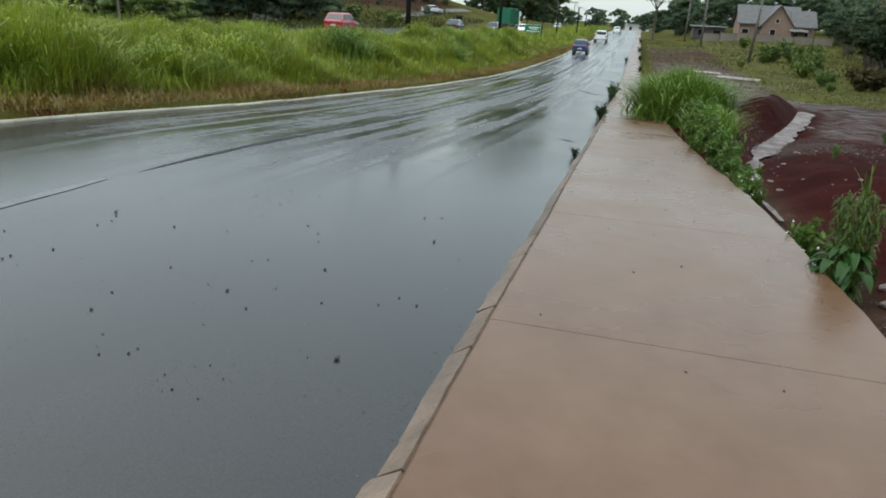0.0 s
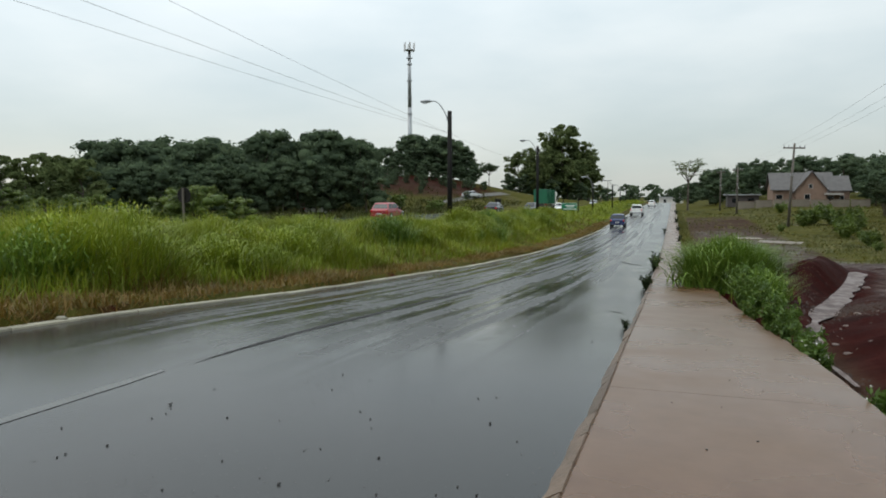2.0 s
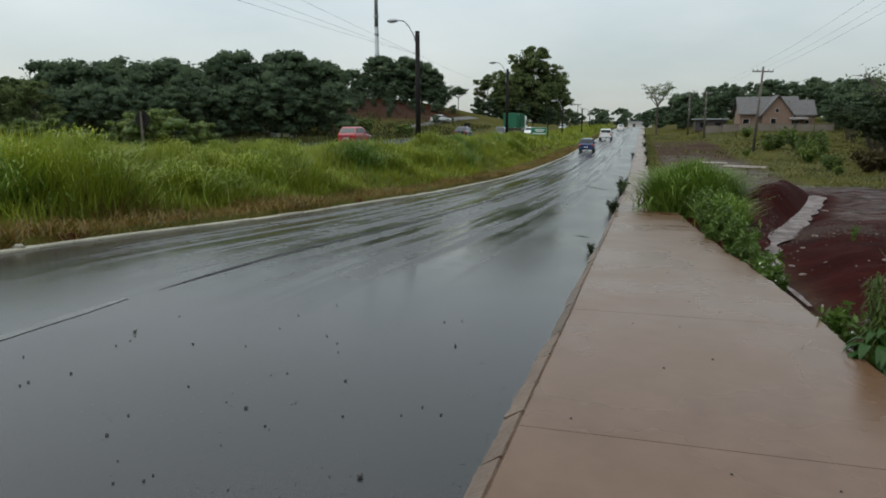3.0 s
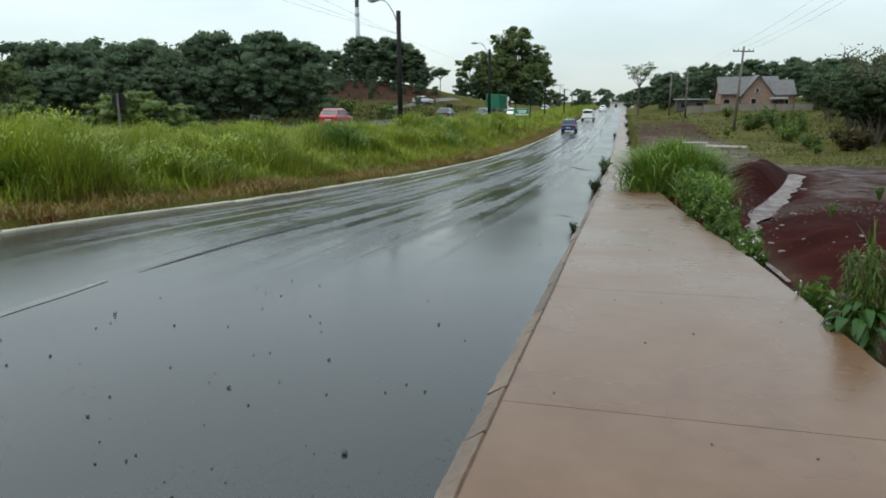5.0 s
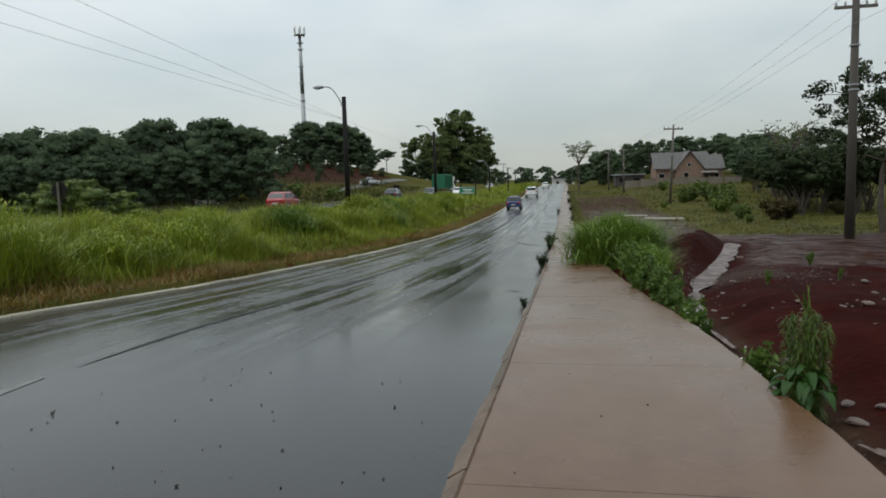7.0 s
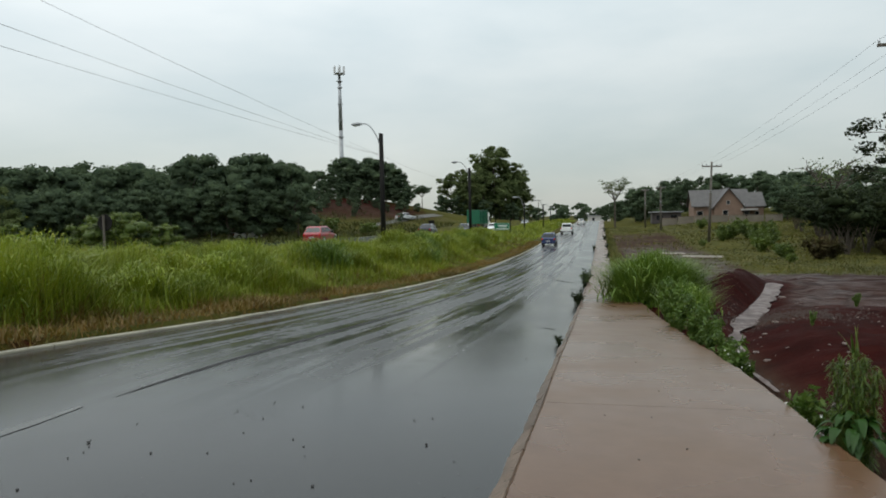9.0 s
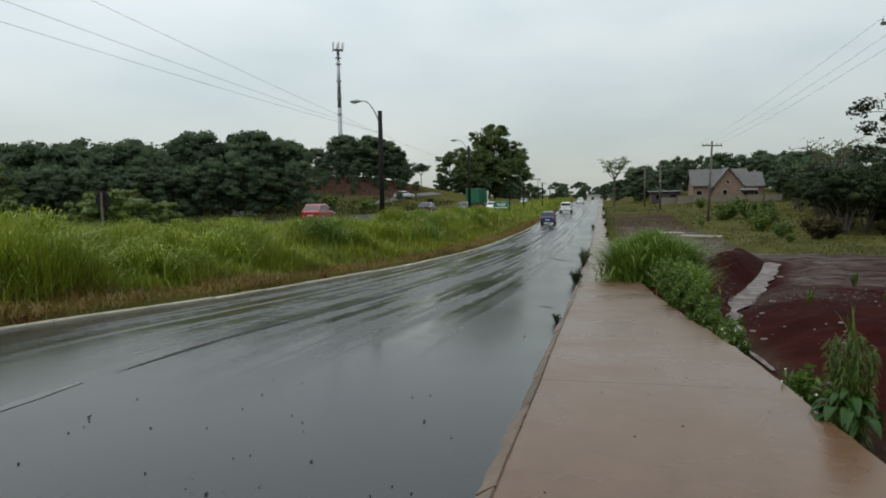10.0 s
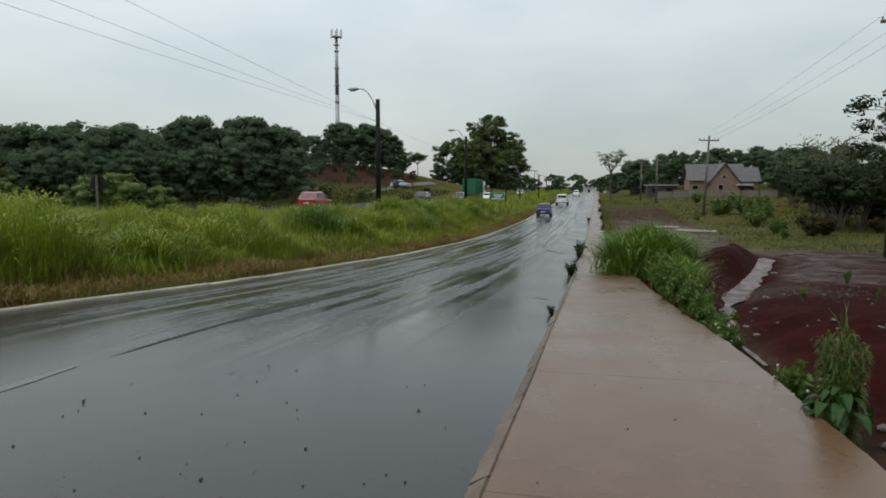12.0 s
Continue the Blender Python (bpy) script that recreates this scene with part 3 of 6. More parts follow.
def copy_at(ob, x, y, dz=0.0, turn=0.0, size=1.0):
    s0 = ob.scale[0]
    return copy_thing(ob, pose(x, y, float(land(x, y)) + dz, 0, 0, turn) @ Matrix.Scale(size / s0, 4))


# mounds of lush weeds that stand out of the bank grass
def weed_mound(seed, mat):
    global rng
    rng = np.random.default_rng(seed)
    root = thing("weed_mound", "rounded yellow-green mound of weeds on the bank", "bush", group="weed mounds on the bank")
    n = 650
    P = rng.normal(0, 0.36, (n, 2))
    r = np.hypot(P[:, 0], P[:, 1])
    h = np.clip(1.0 - 0.55 * r * r, 0.3, 1) * rng.uniform(0.6, 1.1, n)
    A = blades(np.concatenate([P, np.full((n, 1), -0.03)], 1), h, np.full(n, 0.036), 0.45, 2, 0.9)
    q = rng.integers(0, n, 450)
    tip = np.concatenate([P[q] * 1.15, (h[q] * rng.uniform(0.6, 1.0, 450))[:, None]], 1) + rng.normal(0, 0.07, (450, 3))
    q = rng.integers(0, n, 520)
    B = np.concatenate([P[q], (h[q] * rng.uniform(0.5, 0.95, 520))[:, None]], 1)
    arch = fronds(B, rng.uniform(0.16, 0.34, 520), np.full(520, 0.024), 0.95, 2)
    part("foliage", mesh_np("foliage", *join([A, arch, leaves(tip, 0.036, 0.2, 2.8)])), mat, root)
    return root


mounds = [weed_mound(21, M_LUSH), weed_mound(22, M_GRASS), weed_mound(23, M_CLUMP)]
mrng = random.Random(77)
for i in range(64):
    t = i / 63
    my = 4 + 62 * t ** 1.35
    mx = mrng.uniform(-14.2, -9.6)
    size = mrng.uniform(0.8, 1.28) * (0.85 + 0.2 * t) * (0.68 if mx < -12 else 1.0)
    src = mounds[mrng.choice([0, 0, 1, 1, 2])] if i > 2 else mounds[i]
    if i < 3:
        put(src, mx, my, 0, 0, size)
    else:
        copy_at(src, mx, my, 0, mrng.uniform(0, 360), size)

# trees: a few kinds, then copies
FOREST = "trees of the dark wood"
ft = [tree("forest_tree", "dark green broadleaf tree in a dense wood", 12, 4.4, 3500, 0.30, M_DARK, 0.22, 0.05, 8, 31 + i, 0.27, FOREST, 1.0, 24, 0.45, 0.6) for i in range(4)]
grng = random.Random(5)
spots = []
for i in range(34):
    az = -46 + 20.5 * (i + grng.uniform(-0.3, 0.3)) / 33
    d = grng.uniform(88, 104) if i % 2 else grng.uniform(108, 126)
    spots.append((d * math.sin(radians(az)), d * math.cos(radians(az)), 1.0))
for i in range(16):
    az = -45.5 + 19.5 * i / 15 + grng.uniform(-1, 1)
    spots.append((84 * math.sin(radians(az)), 84 * math.cos(radians(az)), 0.62))
for i, (sx, sy, k) in enumerate(spots):
    src = ft[i % 4]
    z = k * grng.uniform(0.78, 1.0)
    if i < 4:
        put(src, sx, sy, 0, grng.uniform(0, 360), z)
    else:
        copy_at(src, sx, sy, 0, grng.uniform(0, 360), z)

# the group of taller trees beside the highway
tall = tree("roadside_tree", "tall dense green tree beyond the highway", 20, 6.0, 8000, 0.40, M_MID, 0.35, 0.06, 14, 51, 0.22, "tall trees by the highway", 1.0, 30, 0.35, 0.42)
T2 = [(-28.0, 185, 1.10), (-36.5, 184, 0.72), (-32.5, 188, 0.88), (-24.3, 187, 0.86), (-22.6, 192, 0.70), (-41.0, 188, 0.68), (-30.5, 180, 0.7), (-26.5, 181, 0.6), (-34.5, 179, 0.6)]
for i, (sx, sy, z) in enumerate(T2):
    if i == 0:
        put(tall, sx, sy, 0, 0, z)
    else:
        copy_at(tall, sx, sy, 0, 67 * i, z)

# dark undergrowth below the tall trees and on the slope of the hill
urng = random.Random(61)
for i in range(9):
    copy_at(ft[i % 4], -42 + 2.4 * i, urng.uniform(177, 183), -0.3, 51 * i, urng.uniform(0.42, 0.56))
for i in range(20):
    copy_at(ft[i % 4], -64 + 1.35 * i, urng.uniform(126, 141), -0.3, 67 * i, urng.uniform(0.15, 0.27))
# lower, lighter trees that end the wood
for i in range(7):
    az, d = -46.5 - 1.3 * i, 66 + 5 * (i % 3)
    copy_at(tall, d * math.sin(radians(az)), d * math.cos(radians(az)), -0.3, 83 * i, 0.32 + 0.03 * (i % 3))

# ---------------- side details of the right field ----------------
rw = [(7.5, 163, 0.72), (10, 168, 0.70), (14, 160, 0.72), (18, 166, 0.70), (22, 158, 0.74), (26, 165, 0.76), (30, 160, 0.72), (34, 166, 0.72), (38, 158, 0.74), (42, 150, 0.74), (46, 146, 0.70), (4, 190, 0.55), (1.5, 215, 0.5), (50, 140, 0.72), (31, 128, 0.62), (33, 118, 0.6), (35, 110, 0.6), (27.5, 112, 0.52), (29.5, 106, 0.55), (31.5, 101, 0.55), (28.8, 118, 0.6), (33.5, 95, 0.55), (30.5, 97, 0.42), (8.5, 152, 0.76), (16.5, 153, 0.74), (24, 150, 0.78), (32, 150, 0.74), (11.5, 146, 0.6), (29, 140, 0.72), (36, 138, 0.7)]
for i, (sx, sy, z) in enumerate(rw):
    copy_at(ft[i % 4], sx, sy, -0.5, 71 * i, z)
# the dark thicket at the field's edge and the tree that leans over it
thick = [tree("thicket_tree", "low dark tree with several stems at the field edge", 4.2, 1.9, 3300, 0.125, M_THICK, 0.08, 0.40, 10, 71 + i, 0.26, "dark thicket beside the field", 1.0, 14, 0.4, 0.5) for i in range(2)]
srng = random.Random(15)
for ob in thick:
    for k in range(5):
        a = k * 1.3 + srng.uniform(-0.3, 0.3)
        bm = bmesh.new()
        knee = Vector((0.28 * math.cos(a), 0.28 * math.sin(a), srng.uniform(0.7, 1.0)))
        rod(bm, (0.05 * math.cos(a), 0.05 * math.sin(a), -0.25), knee, 0.06, 0.045, 6)
        rod(bm, knee, (srng.uniform(0.7, 1.0) * math.cos(a), srng.uniform(0.7, 1.0) * math.sin(a), srng.uniform(1.9, 2.4)), 0.045, 0.02, 6)
        part("stem", bm, M_BARK, ob)
tk = [(16.4, 51.7, 1.30), (18.4, 54.0, 1.35), (17.6, 57, 1.25), (20.4, 53, 1.4), (19.4, 60, 1.3), (18.4, 64, 1.1), (22.4, 56, 1.4), (19.8, 68.8, 1.15), (21.5, 62, 1.35), (21.6, 73, 1.2), (22.5, 80, 1.2), (22.8, 87, 1.15), (24, 66, 1.4), (23.5, 92, 1.2), (25, 76, 1.4)]
for i, (sx, sy, z) in enumerate(tk):
    if i < 2:
        put(thick[i], sx, sy, 0, 40 * i, 0.86 * z)
    else:
        copy_at(thick[i % 2], sx, sy, -0.05, 53 * i, 0.86 * z)
for i, (sx, sy) in enumerate([(21.5, 59), (20.8, 66), (22.4, 70), (23.5, 62), (23.6, 78), (24.5, 84)]):
    copy_at(thick[i % 2], sx, sy, -0.9, 83 * i, 0.85)
put(tree("shade_tree", "spreading dark tree with open leafy branches", 8.2, 3.4, 8000, 0.105, M_THICK, 0.16, 0.40, 12, 88, 0.17, "", 1.0, 10, 0.3), 14.1, 33.5, 0, 20, 1.0)


def bare_tree(name, label, height, spread, seed, n=60, mat=None):
    r = random.Random(seed)
    root = thing(name, label, "tree")
    bm = bmesh.new()
    rod(bm, (0, 0, -0.3), (0, 0, height * 0.6), height * 0.022, height * 0.014, 7)
    tips = []
    for i in range(11):
        a = i * 2.4
        st = Vector((0, 0, height * r.uniform(0.52, 0.62)))
        en = Vector((math.cos(a) * spread * r.uniform(0.5, 1), math.sin(a) * spread * r.uniform(0.5, 1), height * r.uniform(0.82, 1.0)))
        rod(bm, st, en, height * 0.008, 0.02, 5)
        for _ in range(5):
            q = st.lerp(en, r.uniform(0.45, 1))
            e2 = q + Vector((r.gauss(0, 0.28) * spread, r.gauss(0, 0.28) * spread, r.uniform(0.0, 0.12) * height))
            rod(bm, q, e2, 0.035, 0.012, 4)
            tips.append(e2)
    part("branch_frame", bm, M_BARK, root)
    P = np.concatenate([in_ball(n, t, np.array([0.7, 0.7, 0.28]), 0.1) for t in tips])
    Vv, Ff = leaves(P, 0.13)
    part("sparse_foliage", mesh_np("sparse_foliage", Vv, Ff), mat or M_MID, root)
    return root


put(bare_tree("flat_topped_tree", "thin tree with a flat sparse crown on a bare trunk", 8.8, 2.5, 3, 26), 2.4, 130, 0.0, 0, 1.0)
put(bare_tree("leafless_tree", "grey leafless tree behind the thicket", 6.0, 2.4, 9, 6), 19.8, 66, 0, 0, 1.2)
put(bare_tree("umbrella_tree", "small umbrella-shaped tree on the red bank", 5.0, 2.6, 12, 90, M_DARK), -39.8, 150, 0.0, 0, 1.0)
# trees on the hill, below the mast
for i, (sx, sy, z) in enumerate([(-62, 155, 0.85), (-58.5, 157, 0.72), (-53, 152, 0.86), (-67, 156, 0.75), (-50, 153, 0.86), (-47.5, 155, 0.66), (-71, 150, 0.6), (-66, 142, 0.6), (-55.5, 158, 0.85), (-51.5, 160, 0.9), (-63, 164, 1.0), (-45.5, 157, 0.5), (-74, 140, 0.7), (-69, 135, 0.62), (-54.5, 148, 0.72), (-51, 147, 0.7), (-48, 149, 0.6), (-57.5, 150, 0.9), (-46.5, 153, 0.72), (-49.5, 151, 0.9), (-62.5, 147, 0.42), (-59.5, 146, 0.5), (-44, 152, 0.4), (-61, 144, 0.3), (-58, 145.5, 0.3), (-55.5, 144.5, 0.34), (-53, 144, 0.36), (-50.5, 144, 0.34), (-48.5, 146, 0.36), (-46, 147.5, 0.34), (-43.5, 149, 0.3), (-64.5, 146.5, 0.26)]):
    copy_at(ft[i % 4], sx, sy, -0.3, 97 * i, z)
# far woods that close the horizon
far = [tree("far_tree", "hazy distant tree on the horizon", 11, 5, 600, 1.0, M_DARK, 0.3, 0.1, 5, 131 + i, 0.26, "woods on the horizon", 1.0, 8, 0.4) for i in range(2)]
frng = random.Random(8)
for i in range(110):
    az = -75 + 150 * i / 109 + frng.uniform(-0.6, 0.6)
    d = frng.uniform(380, 520)
    fx, fy, fs = d * math.sin(radians(az)), d * math.cos(radians(az)), frng.uniform(0.8, 1.3)
    if i < 2:
        put(far[i], fx, fy, 0, 0, fs)
    else:
        copy_at(far[i % 2], fx, fy, 0, frng.uniform(0, 360), fs)
for i, (sx, sy, z) in enumerate([(-24, 240, 0.6), (-30, 230, 0.8), (-14.5, 250, 0.5), (-36, 210, 0.8), (5, 245, 0.5), (-19, 300, 0.8), (1, 330, 0.8), (-8, 345, 0.75), (8, 310, 0.9), (12, 260, 0.8)]):
    copy_at(far[i % 2], sx, sy, 0, 31 * i, z)

# shrubs on the left between wood and highway, and in the right field
shrub = put(tree("shrub", "rounded light-green shrub behind the highway", 2.8, 1.8, 4200, 0.085, M_BUSH, 0.06, 0.08, 12, 141, 0.22, "shrubs", 1.0, 18, 0.6, 0.6), -27.5, 34.0, -0.2, 0, 1.0)
for sx, sy, z in [(-29.5, 34.5, 0.85), (-25.8, 36, 0.7), (-31, 29, 0.8), (-33, 26, 0.9), (-58, 62, 0.9), (-62, 58, 1.1), (-53, 44, 0.8), (-40, 33, 0.8), (-30, 85, 0.7), (-40, 96, 0.8)]:
    copy_at(shrub, sx, sy, -0.2, sx * 37, z)
for i, (sx, sy, z) in enumerate([(-36, 120, 0.7), (-47, 126, 0.7), (-52, 130, 0.8), (-44, 134, 0.6), (-56, 134, 0.9), (-49, 138, 0.8), (-42, 140, 0.7), (-58, 128, 0.8), (-45, 120, 0.6), (-53, 122, 0.8), (-60, 120, 0.9), (-57, 140, 0.9), (-51.5, 139, 0.8), (-62, 138, 1.1)]):
    copy_at(ft[i % 4], sx, sy, -0.3, sx * 37, 0.24 * z)
field_bush = put(herb("field_bush", "low green bush in the weedy field", 1.2, 0.95, 1500, 0.085, M_BUSH, 151, 26, "bush"), 12.8, 76.2, 0, 0, 1.3)
for sx, sy, z in [(13.6, 78, 1.2), (12.0, 74, 0.9), (15.0, 76.3, 1.35), (14.4, 70, 1.1), (13.4, 64, 1.1), (12.8, 60, 0.9), (12.2, 57.6, 0.95), (16.2, 72, 1.1), (11.6, 48, 0.8), (12.4, 53, 0.65), (14.8, 66, 0.9), (16, 86, 1.4), (18.5, 84, 1.2), (11, 44, 0.45), (13.5, 100, 1.1), (9.0, 66, 0.5)]:
    copy_at(field_bush, sx, sy, 0, sx * 71, z)

M_WITHER = leafy("withered_leaves", [(0.035, 0.026, 0.014), (0.055, 0.042, 0.02), (0.05, 0.05, 0.02)], 0.7, 0.12, 0.1)
brown_bush = put(herb("withered_bush", "low withered brown bush at the thicket's edge", 0.8, 0.65, 1300, 0.06, M_WITHER, 155, 24, "bush"), 13.3, 46.9, 0, 0, 1.75)
copy_at(brown_bush, 14.3, 47.8, 0, 80, 1.4)
copy_at(brown_bush, 18.6, 51, 0, 150, 1.2)


def field_grass(name, box_, n, h, w, label, mat, dry=0.0):
    x0, x1, y0, y1 = box_
    P = np.stack([rng.uniform(x0, x1, n), rng.uniform(y0, y1, n)], -1)
    t = patchy(P[:, 0], P[:, 1], 0.22, 3.0)
    keep = (rng.uniform(-0.45, 0.45, n) < t) & (rng.uniform(0.15, 0.9, n) > bare(P[:, 0], P[:, 1]))
    P, t = P[keep], t[keep]
    hh = h * (0.8 + 0.8 * t) * rng.uniform(0.5, 1.2, len(P))
    Vv, Ff = blades(scatter_z(P), np.clip(hh, 0.06, 2), np.full(len(P), w), 0.9, 2)
    tagged(part(name, mesh_np(name, Vv, Ff), mat), label, "grass", kind="stuff")


rng = np.random.default_rng(200)
field_grass("field_grass", (2, 26, 24, 60), 46000, 0.17, 0.045, "rough yellow-green grass in the vacant field", M_FIELD)
field_grass("field_grass", (0.7, 34, 60, 130), 46000, 0.2, 0.10, "rough yellow-green grass towards the house", M_FIELD)
field_grass("field_grass", (9, 30, 20, 45), 26000, 0.15, 0.03, "short weedy grass below the thicket", M_FIELD)
field_grass("verge_grass", (-60, -26, 10, 130), 26000, 0.7, 0.12, "rough grass beyond the highway", M_VERGE)

# ---------------- poles, lamps, signs, mast ----------------
def street_lamp(x, y, top, arm, label, radius=0.165):
    z0 = float(land(x, y))
    h = top - z0
    root = thing("street_lamp", label, "street lamp", pose(x, y, z0), "lamps along the highway")
    bm = bmesh.new()
    rod(bm, (0, 0, -0.3), (0, 0, h), radius, radius * 0.8, 12)
    part("pole", bm, M_WOODPOLE, root, smooth=True)
    bm = bmesh.new()
    box(bm, -0.12, 0.12, -0.05, 0.05, h - 0.9, h - 0.75, 0.01)
    part("bracket", bm, M_STEEL, root)
    part("insulator", rod(bmesh.new(), (-0.16, 0, h - 0.55), (-0.16, 0, h - 0.35), 0.05, 0.04, 8), M_STEEL, root)
    pts = [(0, 0, h - 0.8)] + [(-arm * s, 0, h - 0.8 + 1.45 * math.sin(min(1, s * 1.25) * math.pi / 2) ** 0.9) for s in (0.1, 0.25, 0.4, 0.55, 0.7, 0.85, 1.0)]
    tube("arm", pts, 0.035, M_STEEL, root)
    bm = bmesh.new()
    ex, _, ez = pts[-1]
    bmesh.ops.create_uvsphere(bm, u_segments=12, v_segments=8, radius=1, matrix=Matrix.Translation((ex - 0.25, 0, ez)) @ Matrix.Diagonal((0.38, 0.14, 0.11, 1)))
    head = part("lamp_head", bm, M_STEEL, root, smooth=True)
    bm = bmesh.new()
    bmesh.ops.create_uvsphere(bm, u_segments=10, v_segments=6, radius=1, matrix=Matrix.Translation((ex - 0.32, 0, ez - 0.07)) @ Matrix.Diagonal((0.2, 0.1, 0.08, 1)))
    part("lens", bm, M_HEAD, head, smooth=True)
    return root


street_lamp(-13.12, 40, 6.85, 1.3, "dark wooden lamp pole with a curved steel arm")
street_lamp(-13.4, 70, 6.75, 1.3, "dark wooden lamp pole before the tall trees")
for sx, sy, h in [(-9.55, 115, 3.55), (-10.85, 150, 3.35), (-11.6, 180, 3.0), (-10.5, 95, 3.6)]:
    street_lamp(sx, sy, h, 1.0, "distant dark pole along the highway", 0.10)


def utility_pole(x, y, h, label, tilt=0.0, arms=(0.25,), width=1.1, r=0.14, mat=None):
    z0 = float(land(x, y))
    root = thing("utility_pole", label, "utility pole", pose(x, y, z0, 0, tilt), "power line poles")
    bm = bmesh.new()
    rod(bm, (0, 0, -0.3), (0, 0, h), r, r * 0.65, 12)
    part("pole", bm, mat or M_CONCPOLE, root, smooth=True)
    for a in arms:
        bm = bmesh.new()
        box(bm, -width, width, -0.06, 0.06, h - a - 0.06, h - a + 0.06, 0.012)
        arm = part("crossarm", bm, M_CONCPOLE, root)
        for k in (-0.92, -0.5, 0.5, 0.92):
            bm = bmesh.new()
            rod(bm, (k * width, 0, h - a + 0.05), (k * width, 0, h - a + 0.17), 0.035, 0.05, 8)
            rod(bm, (k * width, 0, h - a + 0.17), (k * width, 0, h - a + 0.25), 0.05, 0.03, 8)
            part("insulator", bm, M_CHROME, arm)
    for hz in (h * 0.62, h * 0.64, h * 0.80):
        part("steel_band", rod(bmesh.new(), (0, 0, hz), (0, 0, hz + 0.06), r * 0.98, r * 0.98, 12), M_STEEL, root)
    return root


ptop = 8.34
utility_pole(10.4, 72, 8.0, "leaning weathered power pole with a crossarm", 2.2, (0.45,), 0.95)
utility_pole(8.5, 105, 6.6, "weathered power pole in the weedy field", 0, (0.4,), 0.7)
utility_pole(7.2, 120, 6.6, "pale concrete power pole near the hedge", 0, (0.3,), 0.6)
utility_pole(11.33, 30, ptop - float(land(11.33, 30)), "tall dark damp power pole with a crossarm beside the thicket", 0, (0.4,), 0.78, 0.2, M_OLDPOLE)
utility_pole(-15.6, -14, 9.5, "power pole behind on the highway verge", 0, (0.3,), 1.4)
utility_pole(-21.5, 240, 8.0, "far power pole beside the highway", 0, (0.3,), 1.2)


def wire(a, b, sag, r=0.014):
    a, b = Vector(a), Vector(b)
    pts = [a.lerp(b, s / 24) - Vector((0, 0, 4 * sag * (s / 24) * (1 - s / 24))) for s in range(25)]
    tagged(tube("power_line", pts, r, M_WIRE, None, 1), "thin dark overhead power line against the sky", "cable", "overhead lines")


for k in (-0.70, 0.4):
    wire((11.33 + k, 30, ptop - 0.15), (10.7 + k, 72, 6.6), 0.3, 0.0052)
    wire((11.33 + k, 30, ptop - 0.15), (12.5 + k, -20, ptop + 0.6), 0.5, 0.0052)
    wire((10.7 + k, 72, 6.6), (8.5 + k * 0.8, 105, 6.1), 0.3, 0.0052)
    wire((8.5 + k * 0.8, 105, 6.1), (7.2 + k * 0.7, 120, 6.4), 0.2, 0.0052)
wire((11.15, 30, ptop - 1.1), (10.6, 72, 5.9), 0.25, 0.0052)
wire((11.15, 30, ptop - 1.1), (12.0, -20, ptop - 0.6), 0.4, 0.0052)
for (bx_, by_, bz_) in [(-16.41, -14.0, 7.65), (-14.69, -14.0, 8.16), (-12.82, -14.0, 9.34)]:
    wire((bx_, by_, bz_), (-13.12, 40, 5.5), 0.35, 0.005)
    wire((-13.12, 40, 5.5), (-13.4, 70, 5.2), 0.4, 0.005)


def road_sign():
    z0 = float(land(-11.2, 78))
    root = thing("road_sign", "green highway direction sign on two posts", "road sign", pose(-11.2, 78, z0))
    for px in (-0.75, 0.95):
        bm = bmesh.new()
        box(bm, px - 0.05, px + 0.05, 0.03, 0.11, -0.3, 1.75, 0.01)
        part("post", bm, M_WOODPOLE, root)
    top = 0.86 - z0
    bm = bmesh.new()
    box(bm, -0.95, 0.85, -0.02, 0.02, top - 0.86, top, 0.012)
    panel = part("panel", bm, paint("sign_green", (0.004, 0.14, 0.07), 0.7, vary=0.12), root, "green panel with white bars of text")
    white = paint("sign_white", (0.7, 0.72, 0.7), 0.4, vary=0.08)
    for (x0, x1, zz, hh) in ((-0.5, 0.6, -0.24, 0.10), (-0.35, 0.45, -0.42, 0.08), (-0.7, 0.7, -0.64, 0.09)):
        bm = bmesh.new()
        box(bm, x0, x1, -0.03, -0.022, top + zz - hh, top + zz)
        part("text_bar", bm, white, panel)
    bm = bmesh.new()
    for (x0, x1, z1, z2) in ((-0.91, 0.81, -0.05, -0.03), (-0.91, 0.81, -0.83, -0.81), (-0.91, -0.89, -0.81, -0.05), (0.79, 0.81, -0.81, -0.05)):
        box(bm, x0, x1, -0.029, -0.0215, top + z1, top + z2)
    part("border", bm, white, panel)


road_sign()


def back_sign(x, y, w, h, zc, label, round_=False):
    z0 = float(land(x, y))
    root = thing("sign_back", label, "road sign", pose(x, y, z0))
    bm = bmesh.new()
    rod(bm, (0, -0.05, -0.3), (0, -0.05, zc - z0 + h * 0.45), 0.035, 0.035, 8)
    part("post", bm, M_CONCPOLE if round_ else M_WOODPOLE, root)
    bm = bmesh.new()
    if round_:
        bmesh.ops.create_cone(bm, cap_ends=True, segments=20, radius1=w / 2, radius2=w / 2, depth=0.015, matrix=pose(0, 0, zc - z0, 90))
    else:
        box(bm, -w / 2, w / 2, -0.012, 0.012, zc - z0 - h / 2, zc - z0 + h / 2, 0.01)
    part("plate", bm, M_WOODPOLE, root)


back_sign(-14.3, 17.3, 0.5, 0.5, 1.68, "round traffic sign seen from its dark back", True)
back_sign(-20.6, 82, 0.75, 1.5, 0.55, "dark rectangular sign board seen from behind")


